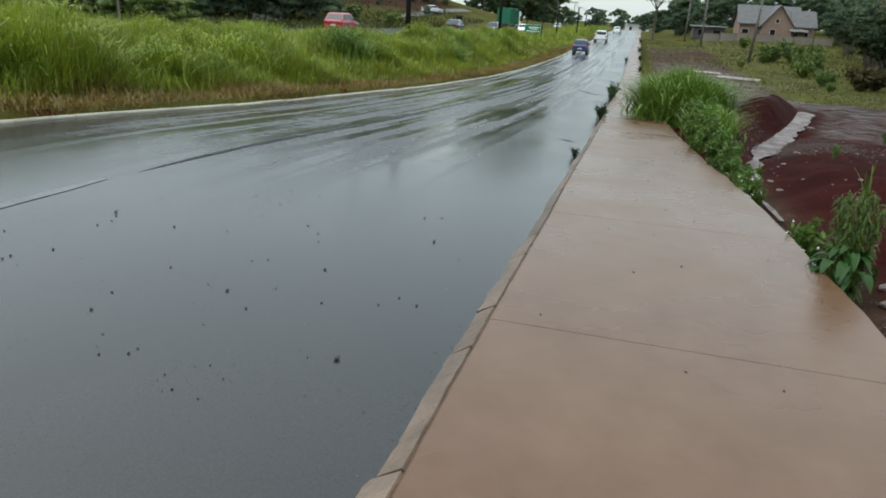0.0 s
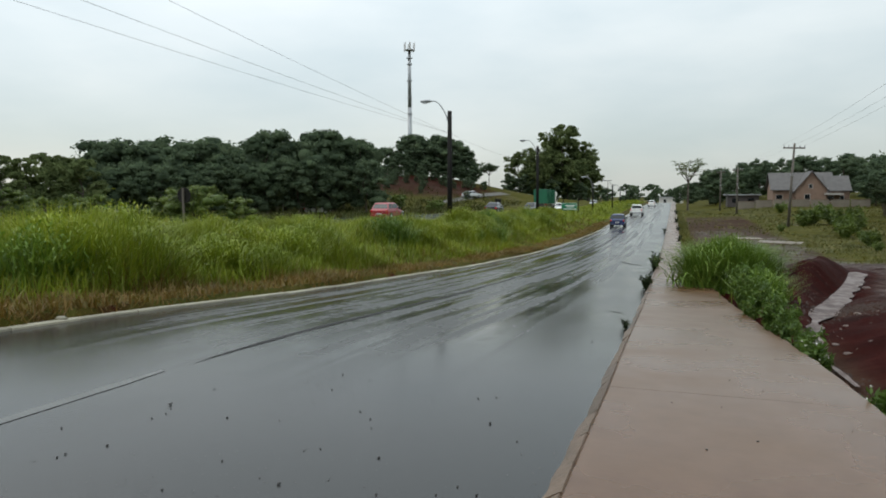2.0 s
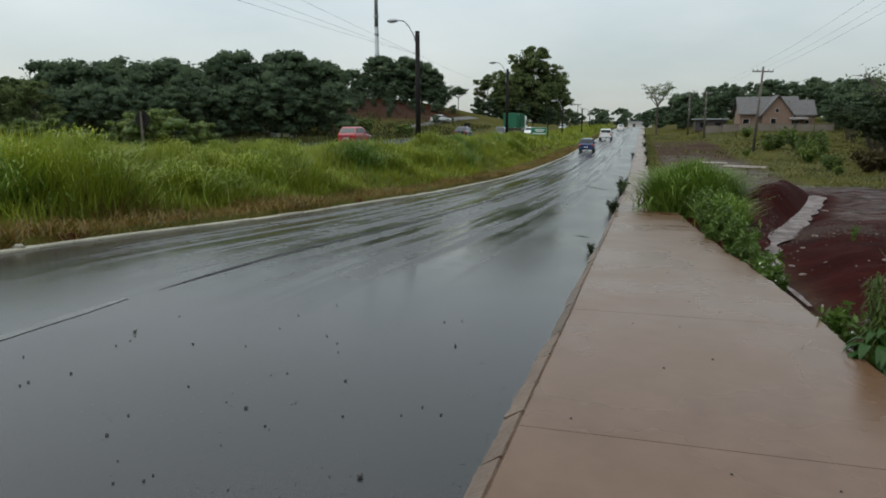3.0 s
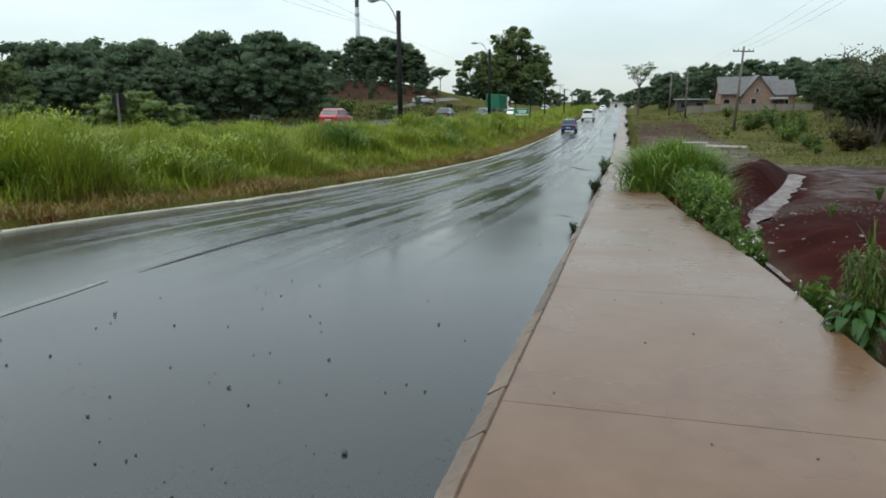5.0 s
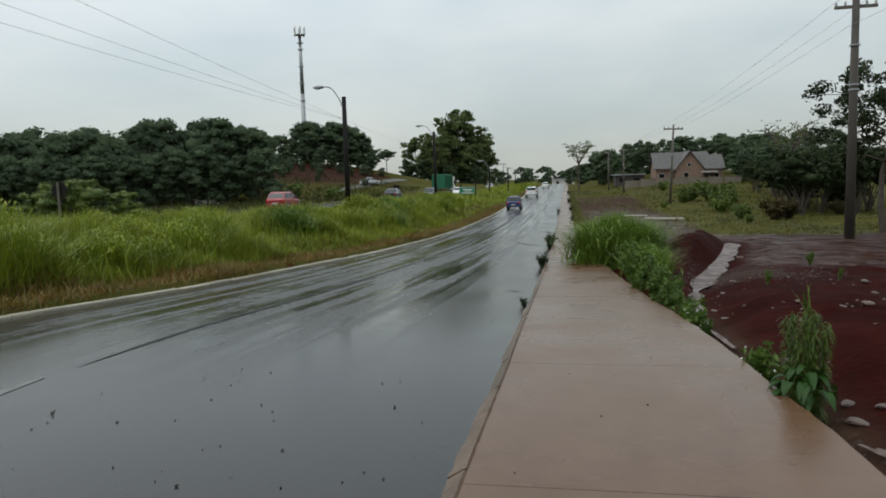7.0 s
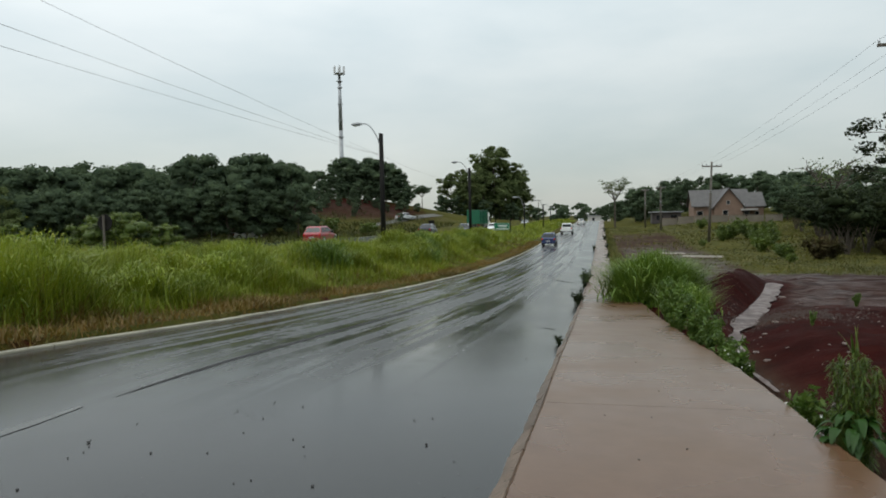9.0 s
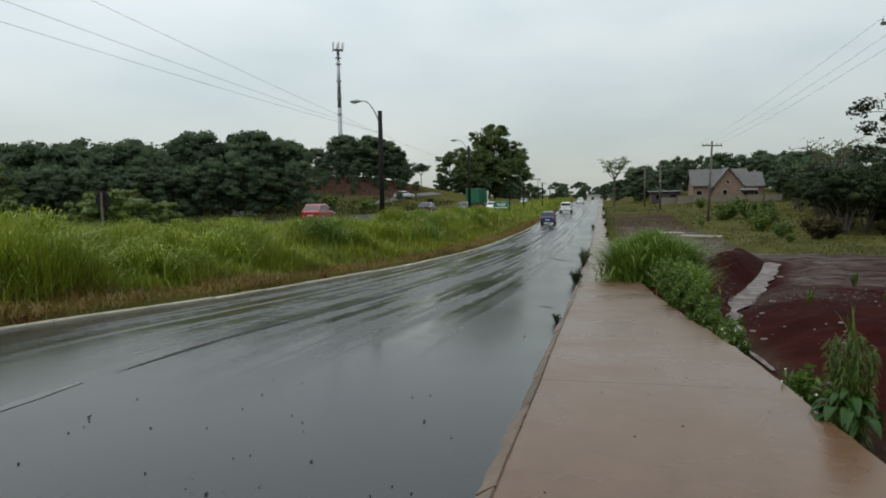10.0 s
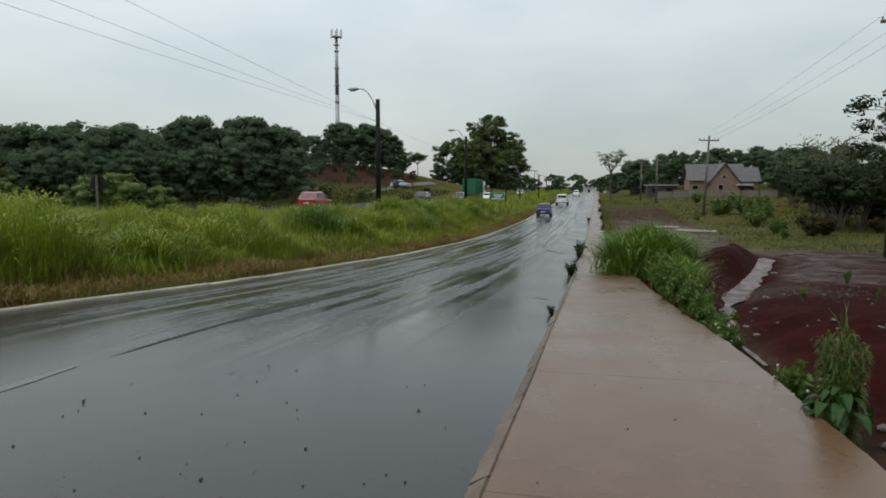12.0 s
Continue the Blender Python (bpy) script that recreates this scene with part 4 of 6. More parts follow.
def mast():
    x, y = -64.9, 165
    z0 = float(land(x, y)) - 0.3
    h = 40.2 - z0
    root = thing("telecom_mast", "tall slender grey telecom mast with antennas on top", "mast", pose(x, y, z0))
    bm = bmesh.new()
    rod(bm, (0, 0, 0), (0, 0, h * 0.55), 0.62, 0.5, 14)
    rod(bm, (0, 0, h * 0.55), (0, 0, h - 1.0), 0.5, 0.36, 14)
    part("shaft", bm, M_STEEL, root, smooth=True)
    bm = bmesh.new()
    for hz in [h * s for s in (0.2, 0.35, 0.5, 0.62, 0.74, 0.86)]:
        rod(bm, (0, 0, hz), (0, 0, hz + 0.25), 0.66, 0.66, 14)
    part("flange", bm, M_STEEL, root)
    for hz, rr in ((h - 3.2, 0.8), (h - 1.2, 1.35)):
        bm = bmesh.new()
        bmesh.ops.create_cone(bm, cap_ends=True, segments=16, radius1=rr, radius2=rr, depth=0.12, matrix=Matrix.Translation((0, 0, hz)))
        part("platform", bm, M_STEEL, root)
    for i in range(6):
        a = i * math.pi / 3
        bm = bmesh.new()
        cx, cy = 1.35 * math.cos(a), 1.35 * math.sin(a)
        box(bm, cx - 0.16, cx + 0.16, cy - 0.1, cy + 0.1, h - 1.5, h + 0.6, 0.03)
        part("antenna", bm, M_PLATE, root)
    bm = bmesh.new()
    rod(bm, (0, 0, h - 1), (0, 0, h + 1.2), 0.05, 0.02, 6)
    part("lightning_rod", bm, M_STEEL, root)


mast()


def barrier():
    """A sagging pipe barrier before the wood."""
    z0 = float(land(-46.8, 75))
    root = thing("barrier", "grey sagging pipe barrier before the dark wood", "barrier", pose(-46.8, 75, z0))
    for px, h in ((0.0, 2.2), (4.3, 1.5)):
        part("post", rod(bmesh.new(), (px, 0, -0.3), (px, 0, h), 0.07, 0.06, 8), M_STEEL, root)
    for za, zb in ((2.2, 1.45), (1.2, 0.8)):
        part("rail", rod(bmesh.new(), (-0.3, 0.1, za), (4.6, 0.1, zb), 0.05, 0.05, 8), M_STEEL, root)


barrier()

# ---------------- house on the rise ----------------
def house():
    hx, hy = 19.5, 122
    z0 = float(land(hx, hy)) - 0.4
    brick = paint("pale_brick", (0.21, 0.135, 0.10), 0.8, vary=0.18, scale=1.5, grain=14)
    roofm = paint("grey_roof_tiles", (0.085, 0.078, 0.076), 0.7, vary=0.25, scale=1.2, grain=10)
    white = paint("white_render", (0.36, 0.33, 0.31), 0.7, vary=0.12)
    root = thing("house", "pale brick house with steep grey gabled roofs", "house", pose(hx, hy, z0) @ Matrix.Scale(0.87, 4))

    def block(name, x0, x1, y0, y1, eave, ridge, along, over=0.5):
        bm = bmesh.new()
        box(bm, x0, x1, y0, y1, 0, eave)
        mx, my = (x0 + x1) / 2, (y0 + y1) / 2
        if along == "x":
            for xx in (x0, x1):
                v = [bm.verts.new(p) for p in ((xx, y0, eave), (xx, y1, eave), (xx, my, ridge))]
                bm.faces.new(v)
        else:
            for yy in (y0, y1):
                v = [bm.verts.new(p) for p in ((x0, yy, eave), (x1, yy, eave), (mx, yy, ridge))]
                bm.faces.new(v)
        w = part("wall", bm, brick, root)
        bm = bmesh.new()
        t = 0.18
        if along == "x":
            s = (ridge - eave) / (my - y0)
            prof = [(y0 - over, eave - over * s), (my, ridge), (y1 + over, eave - over * s)]
            vs = [[bm.verts.new((xx, py, pz + dz)) for py, pz in prof] for xx in (x0 - over, x1 + over) for dz in (0.02, t)]
        else:
            s = (ridge - eave) / (mx - x0)
            prof = [(x0 - over, eave - over * s), (mx, ridge), (x1 + over, eave - over * s)]
            vs = [[bm.verts.new((px, yy, pz + dz)) for px, pz in prof] for yy in (y0 - over, y1 + over) for dz in (0.02, t)]
        a, b, c, d = vs
        for i in (0, 1):
            bm.faces.new((a[i], a[i + 1], c[i + 1], c[i]))
            bm.faces.new((b[i], d[i], d[i + 1], b[i + 1]))
            bm.faces.new((a[i], b[i], b[i + 1], a[i + 1]))
            bm.faces.new((c[i], c[i + 1], d[i + 1], d[i]))
        for i in (0, 2):
            bm.faces.new((a[i], c[i], d[i], b[i]))
        bmesh.ops.recalc_face_normals(bm, faces=bm.faces)
        part("roof", bm, roofm, root)
        return w

    block("main", -4.9, 5.0, 0, 8, 3.2, 6.1, "x")
    block("gable", -1.4, 3.6, -2.2, 4, 3.0, 6.2, "y", 0.45)
    block("wing", 4.1, 7.6, -0.5, 6, 2.9, 5.4, "x", 0.35)
    bm = bmesh.new()
    box(bm, 3.2, 6.2, -2.6, -0.4, 2.0, 2.35, 0.03)
    part("balcony", bm, white, root, "pale balcony slab")
    bm = bmesh.new()
    box(bm, 3.4, 3.9, -2.0, -1.5, 2.3, 3.3, 0.02)
    part("chimney", bm, white, root)
    for wx, wy, wz, ww, wh in ((0.5, -2.26, 1.0, 1.0, 1.2), (-3.8, -0.06, 1.0, 1.2, 1.1), (4.6, -0.56, 0.9, 1.0, 1.0), (6.4, -0.56, 0.9, 0.8, 1.0), (1.0, -2.26, 3.2, 0.7, 0.8)):
        bm = bmesh.new()
        for (a, b, c, d) in ((wx - ww / 2, wx + ww / 2, wz, wz + 0.08), (wx - ww / 2, wx + ww / 2, wz + wh - 0.08, wz + wh), (wx - ww / 2, wx - ww / 2 + 0.08, wz + 0.08, wz + wh - 0.08), (wx + ww / 2 - 0.08, wx + ww / 2, wz + 0.08, wz + wh - 0.08)):
            box(bm, a, b, wy, wy + 0.1, c, d)
        win = part("window", bm, white, root)
        bm = bmesh.new()
        box(bm, wx - ww / 2 + 0.08, wx + ww / 2 - 0.08, wy + 0.04, wy + 0.055, wz + 0.08, wz + wh - 0.08)
        part("pane", bm, M_GLASS, win)
    # the boundary wall in front, stepping down the slope
    wallm = paint("garden_wall_render", (0.17, 0.145, 0.115), 0.8, vary=0.22, scale=0.8, grain=8)
    fence = thing("garden_wall", "low grey-brown rendered garden wall round the house", "wall", pose(0, 0, 0))
    xs = [9.6, 12.0, 14.4, 16.8, 19.2, 21.6, 24.0, 26.4]
    for i in range(len(xs) - 1):
        yy = 116 - 0.9 * i
        g = float(land(xs[i] + 1.2, yy))
        bm = bmesh.new()
        box(bm, xs[i], xs[i + 1] - 0.03, yy - 0.1, yy + 0.1, g - 0.5, g + 1.15 - 0.02 * i, 0.02)
        panel = part("wall_panel", bm, wallm, fence)
        bm = bmesh.new()
        box(bm, xs[i] - 0.04, xs[i + 1] - 0.01, yy - 0.14, yy + 0.14, g + 1.155 - 0.02 * i, g + 1.23 - 0.02 * i, 0.015)
        part("coping", bm, M_KERB, panel)


house()


def shed(x, y, w, d, h, label, wall, turn=0):
    z0 = float(land(x, y)) - 0.3
    root = thing("building", label, "building", pose(x, y, z0, 0, 0, turn))
    bm = bmesh.new()
    box(bm, -w / 2, w / 2, -d / 2, d / 2, 0, h, 0.03)
    part("wall", bm, wall, root)
    bm = bmesh.new()
    box(bm, -w / 2 - 0.4, w / 2 + 0.4, -d / 2 - 0.4, d / 2 + 0.4, h + 0.004, h + 0.22, 0.03)
    part("roof", bm, M_STEEL, root)
    for wx in (-w / 4, w / 4):
        bm = bmesh.new()
        box(bm, wx - 0.5, wx + 0.5, -d / 2 - 0.03, -d / 2 + 0.02, h * 0.35, h * 0.75, 0.01)
        part("window", bm, M_GLASS, root)


shed(-64.3, 150.5, 3.4, 3.6, 2.6, "pale rendered building half hidden by trees", paint("pale_render", (0.5, 0.46, 0.38), 0.7), 10)
shed(11.5, 132, 5.0, 5, 2.0, "dark low building behind the garden wall", paint("dark_render", (0.06, 0.05, 0.05), 0.8), 0)
shed(-1.0, 285, 9.0, 6, 3.2, "pale low building beyond the crest", paint("far_render", (0.5, 0.48, 0.45), 0.7), 0)

# ---------------- pavement, kerbs and road marks ----------------
def strip(x0f, x1f, y0, y1, top, thick, ny=4, worn=0.0, fall=0.0):
    """A slab between two edge lines that follows the road's slope; worn: how far its edges are chipped."""
    bm = bmesh.new()
    rows = []
    for y in np.linspace(y0, y1, ny + 1):
        z = float(road_z(y)) + top
        a, b = float(x0f(y)), float(x1f(y))
        e = 0.007 if worn else 0.012
        if worn:
            a += worn * noise.noise(Vector((y * 4.0, 2.0, 0.0)))
            b += 0.5 * worn * noise.noise(Vector((y * 13.0, 6.0, 0.0)))
            z += 0.3 * worn * noise.noise(Vector((y * 5.0, 4.0, 0.0)))
            e += 0.3 * worn * (1 + noise.noise(Vector((y * 6.0, 8.0, 0.0))))
        za = z - fall * (1 + 0.22 * noise.noise(Vector((y * 2.1, 5.0, 2.0))) + 0.12 * noise.noise(Vector((y * 14.0, 5.0, 2.0))))
        rows.append([bm.verts.new(p) for p in ((a, y, z - thick), (a, y, za - e), (a + e, y, za), (b - e, y, z), (b, y, z - e), (b, y, z - thick))])
    for r, q in zip(rows, rows[1:]):
        for i in range(5):
            bm.faces.new((r[i], r[i + 1], q[i + 1], q[i]))
    bm.faces.new(rows[0][::-1])
    bm.faces.new(rows[-1])
    bmesh.ops.recalc_face_normals(bm, faces=bm.faces)
    return bm


pavement = thing("pavement", "concrete pavement under a film of brown muddy water", "pavement", kind="structure")


def ragged(y):
    return float(walk_edge(y)) + 0.035 * noise.noise(Vector((y * 1.3, 0, 0))) + 0.02 * noise.noise(Vector((y * 5, 3, 0)))


edges = [3.17 + 2.45 * k for k in range(-5, 24)]
for y0, y1 in zip(edges, edges[1:]):
    part("slab", strip(lambda y: kerb_right(y) + 0.009 + 0.006 * noise.noise(Vector((y * 8.0, 1.0, 3.0))), ragged, y0 + 0.0025, y1 - 0.0025, 0.0, 0.12, 24), M_WALK, pavement)
part("slab", strip(lambda y: kerb_right(y) + 0.012, ragged, edges[-1] + 0.006, 210, 0.0, 0.12, 80), M_WALK, pavement)

kerb_r = thing("kerb_right", "low worn concrete kerb stained by mud beside the pavement", "kerb", kind="structure")
krng = random.Random(4)
y = -6.0
while y < 62:
    ln = krng.choice([0.55, 0.8, 1.0, 1.0])
    o, dz = krng.uniform(-0.014, 0.012), krng.uniform(-0.014, -0.004)
    wide = 0.124 - 0.030 * min(1.0, max(0.0, (y - 2.0) / 5.0)) + o
    part("kerbstone", strip(lambda v: kerb_right(v) - wide, lambda v: kerb_right(v) + 0.007, y, y + ln - krng.uniform(0.012, 0.035), dz, 0.2, 20, 0.014 if y < 24 else 0.0, 0.066), M_KERB, kerb_r)
    y += ln
part("kerbstone", strip(lambda v: kerb_right(v) - 0.09, lambda v: kerb_right(v) + 0.002, y, 215, -0.02, 0.16, 80), M_KERB, kerb_r)

kerb_l = thing("kerb_left", "pale concrete kerb below the grass bank", "kerb", kind="structure")
y = -6.0
while y < 80:
    dz, o = krng.uniform(-0.02, 0.01), krng.uniform(-0.02, 0.02)
    part("kerbstone", strip(lambda v: kerb_left(v) - 0.15 + o, lambda v: kerb_left(v) + o, y, y + 0.99, 0.006 + 0.6 * dz, 0.22, 2), M_KERBL, kerb_l)
    y += 1.0
part("kerbstone", strip(lambda v: kerb_left(v) - 0.15, lambda v: kerb_left(v), y, 215, 0.006, 0.22, 80), M_KERBL, kerb_l)

# the tar seam along the middle, and a faded dash before it
def surface(x, y):
    return float(road_surface(np.array(x), np.array(y)))


SEAM_X = -4.17


def ribbon(name, y0, y1, wf, material, label, lift=0.004, step=0.25, xf=lambda y: SEAM_X):
    bm = bmesh.new()
    prev = None
    n = max(2, int((y1 - y0) / step))
    for i in range(n + 1):
        y = y0 + (y1 - y0) * i / n
        w = wf(y) / 2
        c = xf(y)
        v = [bm.verts.new((c + s * w, y, surface(c + s * w, y) + lift)) for s in (-1, 1)]
        if prev:
            bm.faces.new((prev[0], prev[1], v[1], v[0]))
        prev = v
    return tagged(part(name, bm, material), label, "road marking", kind="structure")


M_TAR = paint("wet_tar", (0.006, 0.006, 0.006), 0.85, vary=0.3, own=False)
M_DASH = paint("faded_road_paint", (0.066, 0.066, 0.063), 0.3, vary=0.5, scale=6, grain=60, own=False)
ribbon("road_seam", 5.1, 60, lambda y: (0.06 + 0.05 * noise.noise(Vector((y * 0.9, 1, 0))) + 0.03 * min(1, (y - 5.1) / 4)) * min(1, 0.15 + (y - 5.1) / 1.2), M_TAR, "dark tar seam along the wet road", xf=lambda y: SEAM_X + 0.03 * noise.noise(Vector((y * 0.5, 7, 0))))
ribbon("road_dash", 1.2, 4.75, lambda y: (0.115 + 0.03 * noise.noise(Vector((y * 3, 1, 0)))) * min(1, 0.45 + (4.75 - y) / 0.9), M_DASH, "faded white dash on the wet road", xf=lambda y: SEAM_X - 0.05)
for y0 in (62, 74, 86, 98, 110, 122, 134, 146):
    ribbon("road_dash", y0, y0 + 4, lambda y: 0.1, M_DASH, "faded white dash on the wet road", 0.006, 1.0)


def crack(x0, y0, x1, y1, w, bow):
    """A dark crack that crosses the wet road."""
    bm = bmesh.new()
    prev = None
    for i in range(15):
        u = i / 14
        cx, cy = x0 + (x1 - x0) * u, y0 + (y1 - y0) * u + bow * math.sin(math.pi * u) + 0.06 * noise.noise(Vector((u * 6, x0, y0)))
        hw = w * (0.25 + math.sin(math.pi * u)) * 0.5
        v = [bm.verts.new((cx, cy + k * hw, surface(cx, cy + k * hw) + 0.004)) for k in (-1, 1)]
        if prev:
            bm.faces.new((prev[0], v[0], v[1], prev[1]))
        prev = v
    tagged(part("road_crack", bm, M_TAR), "thin dark crack across the wet asphalt", "crack", kind="structure")


crack(-2.2, 29.8, -1.05, 27.6, 0.28, -0.5)
crack(-1.05, 11.95, -0.78, 11.75, 0.07, 0.05)
crack(-1.2, 24.2, -0.7, 23.6, 0.12, 0.1)

# ---------------- grit, pebbles and stones ----------------
def stone_mesh(seed, flat=0.6):
    r = random.Random(seed)
    bm = bmesh.new()
    bmesh.ops.create_icosphere(bm, subdivisions=2 if flat > 0.65 else 1, radius=1)
    for v in bm.verts:
        k = 1 + 0.28 * noise.noise(v.co * 1.3 + Vector((seed * 3.1, 0, 0))) + r.uniform(-0.06, 0.06)
        v.co = Vector((v.co.x * k, v.co.y * k * 0.8, v.co.z * k * flat))
    me = bpy.data.meshes.new("stone")
    bm.to_mesh(me)
    bm.free()
    return me


peb = [stone_mesh(i) for i in range(5)]
for me in peb:
    me.materials.append(M_STONE)
prng = random.Random(11)
spots = [(-1.18, 4.45, 0.022), (-3.43, 3.91, 0.022), (-2.87, 3.81, 0.016), (-1.62, 3.55, 0.018), (-1.30, 5.1, 0.014), (-1.42, 5.0, 0.014), (-1.95, 3.0, 0.02), (-1.1, 2.55, 0.03), (-2.4, 2.5, 0.018), (-0.95, 3.3, 0.016), (-3.2, 3.1, 0.016), (-2.1, 4.3, 0.013), (-2.7, 5.2, 0.015), (-0.9, 8.2, 0.022), (-1.15, 8.6, 0.02)]
for _ in range(85):
    spots.append((prng.uniform(-4.0, -0.8), 2.0 + 6.5 * prng.random() ** 1.5, prng.uniform(0.007, 0.015)))
for i, (sx, sy, r) in enumerate(spots):
    ob = part("pebble", peb[i % 5], None, m=pose(sx, sy, surface(sx, sy) + r * 0.35, 0, 0, prng.uniform(0, 360)) @ Matrix.Scale(r * 0.62, 4))
    tagged(ob, "small dark pebble lying on the wet asphalt", "pebble", "pebbles on the road")
for i in range(14):
    sx, sy, r = prng.uniform(-0.3, 1.3), prng.uniform(2.2, 8), prng.uniform(0.006, 0.010)
    ob = part("pebble", peb[i % 5], None, m=pose(sx, sy, float(road_z(sy)) + r * 0.3, 0, 0, prng.uniform(0, 360)) @ Matrix.Scale(r, 4))
    tagged(ob, "tiny dark pebble lying on the muddy pavement", "pebble", "pebbles on the pavement")


def grit(name, n, fx, fy, size, zf, material, label, cat):
    P = []
    for _ in range(n):
        x, y = fx(prng), fy(prng)
        P.append((x, y, zf(x, y)))
    P = np.array(P)
    s = np.array([prng.uniform(*size) for _ in range(n)])[:, None, None]
    tet = np.array([[1, 0, 0], [-0.5, 0.8, 0], [-0.5, -0.8, 0], [0, 0, 0.8]]) * 1.0
    a = np.random.default_rng(3).uniform(0, 6.28, n)
    R = np.stack([np.stack([np.cos(a), -np.sin(a), 0 * a], -1), np.stack([np.sin(a), np.cos(a), 0 * a], -1), np.stack([0 * a, 0 * a, 1 + 0 * a], -1)], 1)
    Vv = (P[:, None] + s * np.einsum("nij,kj->nki", R, tet)).reshape(-1, 3)
    f = np.array([[0, 1, 3], [1, 2, 3], [2, 0, 3]])
    tagged(part(name, mesh_np(name, Vv, (np.arange(n)[:, None, None] * 4 + f).reshape(-1, 3)), material), label, cat, kind="stuff")


grit("road_grit", 900, lambda r: r.gauss(-2.3, 0.9), lambda r: 2 + abs(r.gauss(0, 3.5)), (0.002, 0.005), lambda x, y: surface(x, y) + 0.002, M_STONE, "fine dark grit washed onto the wet asphalt", "grit")
grit("road_grit", 90, lambda r: r.gauss(-2.75, 0.22), lambda r: r.gauss(4.9, 0.35), (0.003, 0.007), lambda x, y: surface(x, y) + 0.002, M_STONE, "small patch of loose dark grit on the road", "grit")
grit("mud_gravel", 420, lambda r: r.uniform(1.9, 9), lambda r: r.uniform(5, 24), (0.008, 0.03), lambda x, y: float(land(x, y)), M_ROCK, "pale gravel scattered in the red mud", "gravel")

M_CRUMB = paint("mud_crumbs", (0.05, 0.036, 0.028), 0.6, vary=0.35, own=False)
grit("gutter_mud", 380, lambda r: -0.64 - abs(r.gauss(0, 0.045)), lambda r: r.uniform(0.5, 26), (0.002, 0.006), lambda x, y: surface(x, y) + 0.001, M_CRUMB, "brown mud crumbs washed into the gutter", "mud")
grit("kerb_mud", 900, lambda r: -0.51 + r.gauss(0, 0.03), lambda r: r.uniform(0.5, 22), (0.002, 0.006), lambda x, y: float(road_z(y)) - 0.002, M_CRUMB, "brown mud crumbs along the kerb joint", "mud")
M_RUBBLE = paint("dun_rubble", (0.030, 0.015, 0.010), 0.9, vary=0.45, scale=5, own=False)
grit("rubble", 1100, lambda r: r.gauss(3.5, 0.7), lambda r: r.gauss(14.6, 1.0), (0.012, 0.04), lambda x, y: float(land(x, y)) + 0.02, M_RUBBLE, "low heap of brown rubble beside the ditch", "rubble")
grit("runoff_gravel", 900, lambda r: r.gauss(1.62, 0.10), lambda r: r.uniform(3.4, 9.5), (0.006, 0.022), lambda x, y: float(land(x, y)) + 0.03, M_RUBBLE, "wet gravel washed along the pavement edge", "gravel")
rocks = [stone_mesh(20 + i, 0.7) for i in range(5)]
for me in rocks:
    me.materials.append(M_ROCK)
rspots = [(2.42, 9.7, 0.06), (2.9, 9.2, 0.05), (3.2, 8.6, 0.06), (2.7, 8.4, 0.045), (3.6, 8.9, 0.09), (3.75, 8.4, 0.10), (2.5, 7.8, 0.05), (2.25, 7.2, 0.05), (3.3, 10.4, 0.05), (4.2, 10.2, 0.06), (2.0, 5.2, 0.07), (1.93, 4.85, 0.09), (2.05, 4.5, 0.08), (1.85, 4.3, 0.05), (2.15, 5.0, 0.06), (2.0, 6.5, 0.07), (1.8, 6.35, 0.05), (2.6, 12.0, 0.06), (3.1, 13.5, 0.08), (3.9, 13.0, 0.07), (4.8, 12.0, 0.09), (4.2, 19.6, 0.14), (3.5, 16.4, 0.10), (5.0, 21, 0.12), (4.5, 16, 0.08), (5.6, 15, 0.08), (2.05, 9.3, 0.06), (2.1, 10.2, 0.07), (3.0, 7.2, 0.05), (2.8, 6.3, 0.06)]
for i, (sx, sy, r) in enumerate(rspots):
    ob = part("rock", rocks[i % 5], None, m=pose(sx, sy, float(land(sx, sy)) + r * 0.15, 0, 0, 77 * i) @ Matrix.Diagonal((r * 0.9, r * 0.75, r * 0.42, 1)))
    tagged(ob, "pale mud-stained stone lying in the red earth", "rock", "stones in the mud")
pale_stone = stone_mesh(31, 0.7)
ob = part("rock", pale_stone, M_KERBL, m=pose(-7.62, 6.75, float(road_z(6.75)) + 0.02, 0, 0, 40) @ Matrix.Diagonal((0.075, 0.055, 0.055, 1)))
tagged(ob, "pale stone lying on the kerb below the bank", "rock")
# broken concrete slabs lying in the field beyond the clump
# the nearer two are no concrete: solid stand-ins for sheen on wet mud
for sx, sy, w, d, tr in [(6.8, 50.0, 2.7, 1.6, -12), (5.2, 54.5, 2.0, 1.2, 3), (4.2, 35.5, 1.1, 0.8, -10), (3.7, 38.5, 0.9, 0.7, 12)]:
    bm = bmesh.new()
    box(bm, -w / 2, w / 2, -d / 2, d / 2, -0.05, 0.06, 0.02)
    ob = part("concrete_slab", bm, M_KERB, m=pose(sx, sy, float(land(sx, sy)) + 0.04, 2, 1, tr))
    tagged(ob, "broken pale concrete slab in the dirt, nearer ones for wet sheen", "slab", "slabs in the field")

